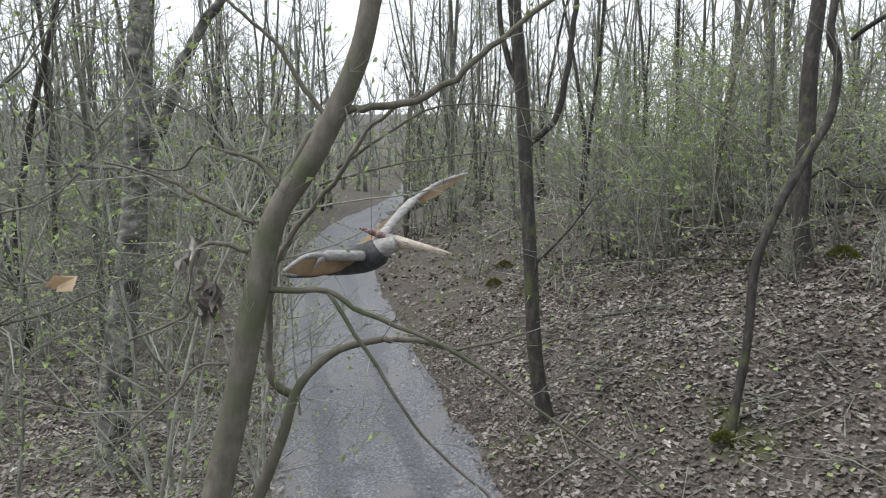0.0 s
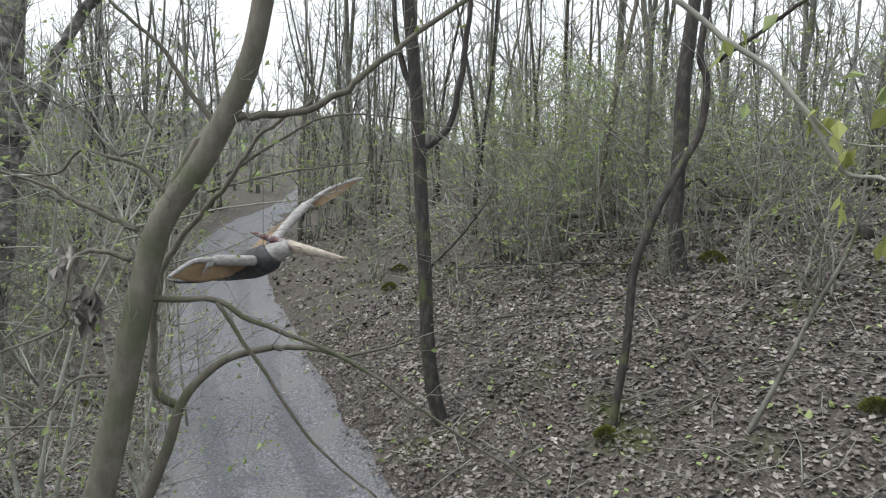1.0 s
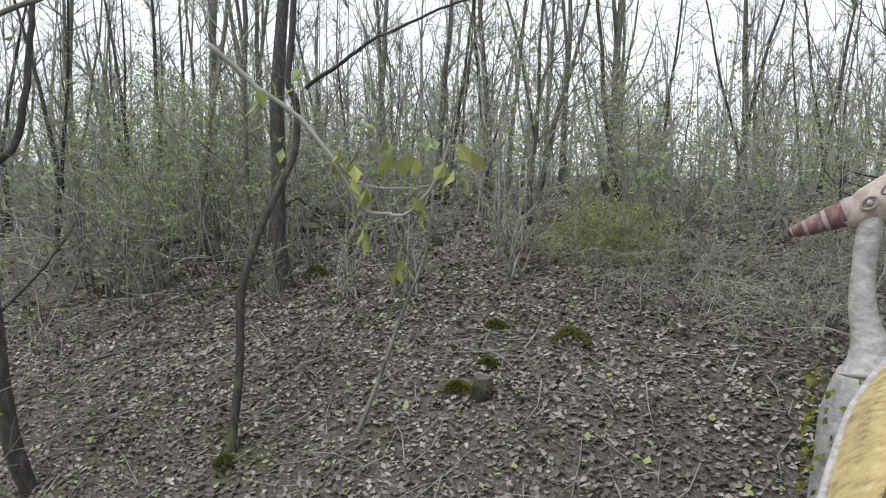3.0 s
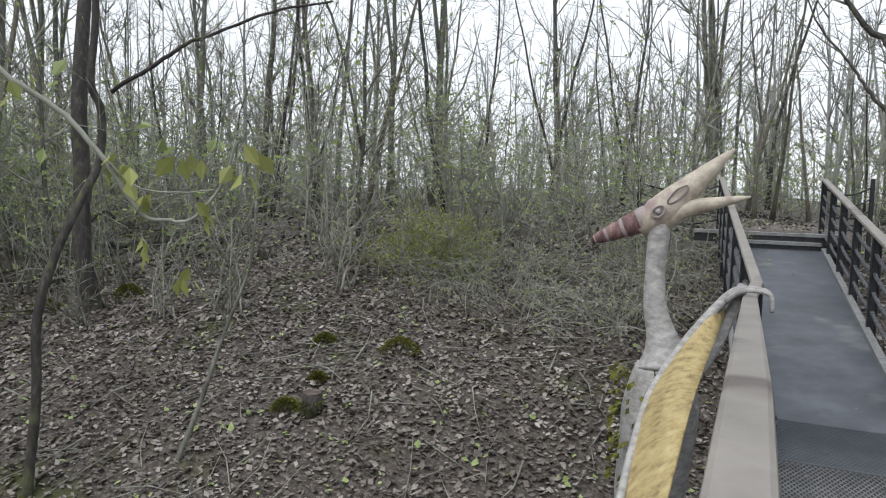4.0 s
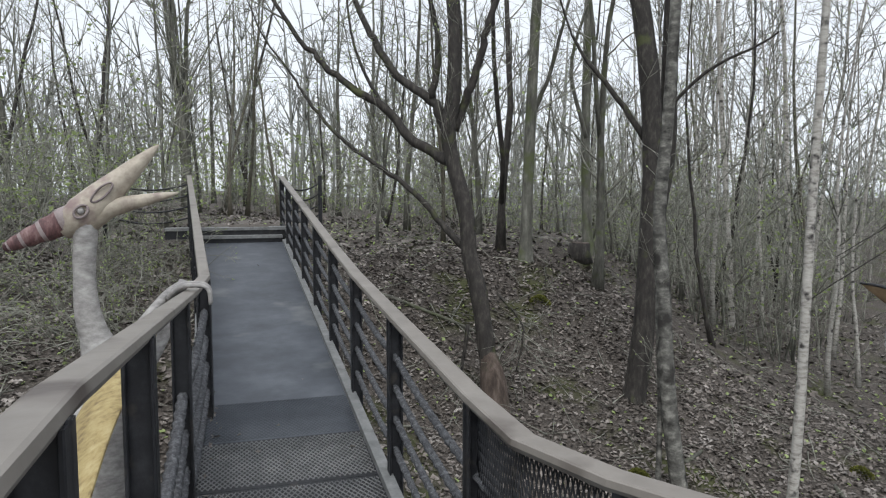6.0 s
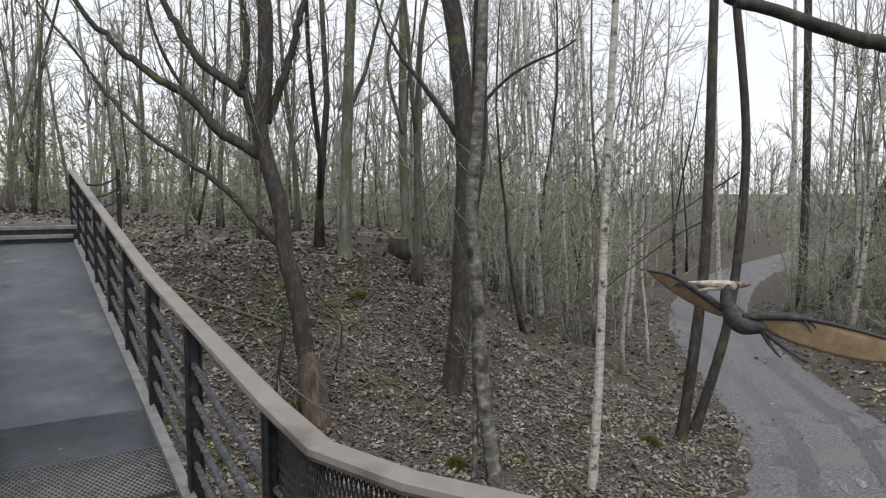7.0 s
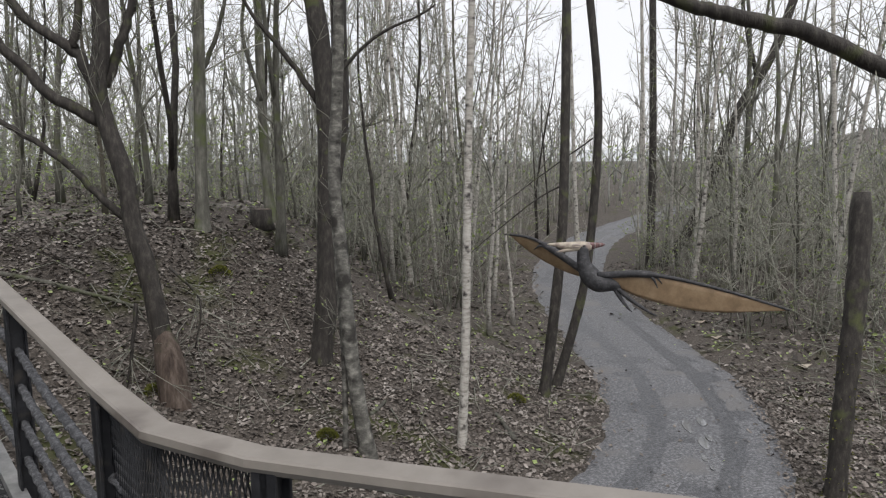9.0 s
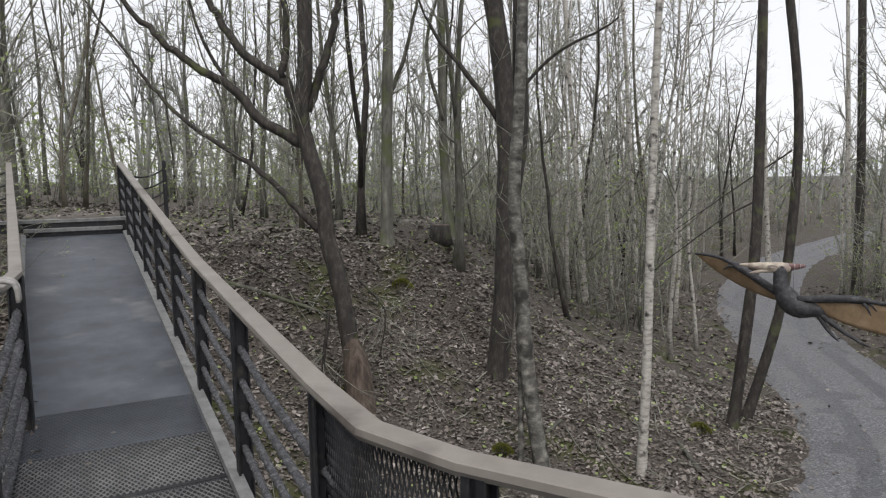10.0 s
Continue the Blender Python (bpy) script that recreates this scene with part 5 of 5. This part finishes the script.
for _ in range(2600):
    r, a = R.uniform(5, 22), radians(R.uniform(-82, 116))
    x, y = -math.sin(a) * r, math.cos(a) * r
    if abs(trail_side(x, y)) < 1.5 or (abs(x) < 0.9 and 12.5 < y < 16):
        continue
    q, n = R.uniform(0, 6.283), R.uniform(0.2, 0.9)
    p = [Vector((x + math.cos(q) * k, y + math.sin(q) * k, 0)) for k in (0, n * 0.5, n)]
    for i, v in enumerate(p):
        v.x += R.gauss(0, 0.03)
        v.z = floor_at(v.x, v.y) + 0.03 + R.uniform(0, 0.06)
    g.tube(p, taper(3, R.uniform(0.005, 0.014), 0.004), 3)
tagged(part("fallen_twigs", g, TWIG), "scattered fallen twigs on the leaf litter", "twigs", kind="stuff")


def fallen_log(x, y, turn, length, r, mat, label):
    g = Geo()
    d = Vector((math.cos(turn), math.sin(turn), 0))
    pts = []
    for k in np.linspace(-0.5, 0.5, 8):
        p = Vector((x, y, 0)) + d * (k * length) + Vector((0, 0, 0))
        p.z = floor_at(p.x, p.y) + r * 0.75
        pts.append(p)
    g.tube(pts, [r * (1 + 0.12 * noise.noise((i, x, y))) * (1 - 0.04 * i) for i in range(8)], 9)
    tagged(part("fallen_log", g, mat), label, "log", "fallen logs in the wood")


for x, y, a, n, r in ((-13.5, 10.2, 0.5, 3.2, 0.1), (-14.2, 9.4, 0.8, 2.6, 0.08), (-12.8, 11.0, 0.35, 2.8, 0.07), (-15, 11.5, 0.2, 3.4, 0.09), (-12.2, 9.9, 1.0, 2.0, 0.06)):
    fallen_log(x, y, a, n, r, BIRCH_OLD, "grey fallen log lying in the wood")
for x, y, a, n, r in ((2.6, 11.6, -0.4, 2.0, 0.035), (5.9, 8.9, 0.5, 0.5, 0.035), (7.6, 7.9, 1.2, 0.7, 0.04), (-6.9, 5.0, 2.3, 0.6, 0.03), (16.5, 8.6, -0.5, 1.6, 0.04), (17.5, 9.5, 0.2, 0.8, 0.035), (-10.5, 5.6, 0.9, 1.4, 0.03)):
    fallen_log(x, y, a, n, r, BARK, "thin fallen branch on the leaf litter")

# cut stumps and mossy lumps


def stump(x, y, r, h, moss, label):
    t = thing("tree_stump", (x, y, floor_at(x, y)), label, "stump", "stumps on the bank")
    g = Geo()
    g.tube([(0, 0, -0.1), (0, 0, h * 0.4), (0.01, 0, h)], [r * 1.35, r * 1.05, r], 14)
    part("body", g, BARK_DARK, t)
    g = Geo()
    g.tube([(0.01, 0, h), (0.01, 0, h + 0.008)], [r * 0.93, r * 0.9], 14)
    part("cut_face", g, BARK_RED, t, "pale sawn top", False)
    if moss:
        g = Geo()
        for _ in range(200):
            k, q = R.uniform(0, 6.283), R.uniform(0.2, 1.5)
            g.leaf(Vector((math.cos(k) * r * q, math.sin(k) * r * q - r * 0.6, R.uniform(0, h * 0.6))), Vector((math.cos(k), math.sin(k), 0.7)), 0.035)
        part("moss", g, MOSS, t, "", False)


stump(-4.81, 6.78, 0.11, 0.2, True, "sawn tree stump with moss at its foot")
stump(-8.79, 10.98, 0.13, 0.22, False, "small dark stump in the wood")
stump(6.65, 13.94, 0.22, 0.32, False, "rough dark stump on the crest of the bank")


def moss_lump(x, y, r):
    g = Geo()
    z = floor_at(x, y)
    for _ in range(520):
        k, q = R.uniform(0, 6.283), R.random() ** 0.6
        g.leaf(Vector((x + math.cos(k) * r * q, y + math.sin(k) * r * q, z + r * 0.7 * (1 - q * q) - 0.01)), Vector((math.cos(k) * q, math.sin(k) * q, R.uniform(0.3, 1))), R.uniform(0.03, 0.06), 0.4)
    tagged(part("moss_cushion", g, MOSS, shade=False), "yellow-green moss cushion among fallen leaves", "moss", "moss cushions")


for x, y, r in ((-4.47, 8.19, 0.24), (-5.59, 8.21, 0.15), (-5.1, 6.7, 0.14), (-6.85, 4.87, 0.13), (-5.09, 7.32, 0.1), (-14.67, 4.61, 0.18), (-12.89, -0.97, 0.16), (-15.49, 5.08, 0.2), (3.02, 9.91, 0.16), (4.89, 12.05, 0.2), (8.56, 8.57, 0.16), (4.81, 8.60, 0.14), (-10.31, 7.71, 0.25), (-9.42, 8.46, 0.22)):
    moss_lump(x, y, r)
# loose leaves on the deck
for i in range(34):
    g = Geo()
    y = R.choice((5.6, 5.9, 6.2, 4.4, 4.9)) + R.gauss(0, 0.35) if i < 24 else R.uniform(3, 11)
    x = left_edge(y) + 0.07 + abs(R.gauss(0, 0.05)) if i < 24 else R.uniform(-0.3, 0.5)
    g.leaf(Vector((x, y, deck_z(y) + 0.006)), Vector((R.gauss(0, 1), R.gauss(0, 1), 0.15)), R.uniform(0.03, 0.06), 0.6, 0.12)
    tagged(part("dead_leaf", g, LEAF_DEAD, shade=False), "small withered leaf lying on the deck", "leaf", "leaves on the deck")
# pale litter scraps beyond the trail
for x, y in ((17.17, 9.82), (15.88, 8.71), (14.93, 6.29)):
    g = Geo()
    g.sheet([[(x - 0.12, y - 0.08, floor_at(x, y) + 0.03), (x - 0.1, y + 0.1, floor_at(x, y) + 0.06)], [(x + 0.1, y - 0.1, floor_at(x, y) + 0.08), (x + 0.13, y + 0.06, floor_at(x, y) + 0.03)]], 0.01)
    tagged(part("paper_scrap", g, S_CREAM, shade=False), "pale scrap lying beside the trail", "scrap", "pale scraps by the trail")
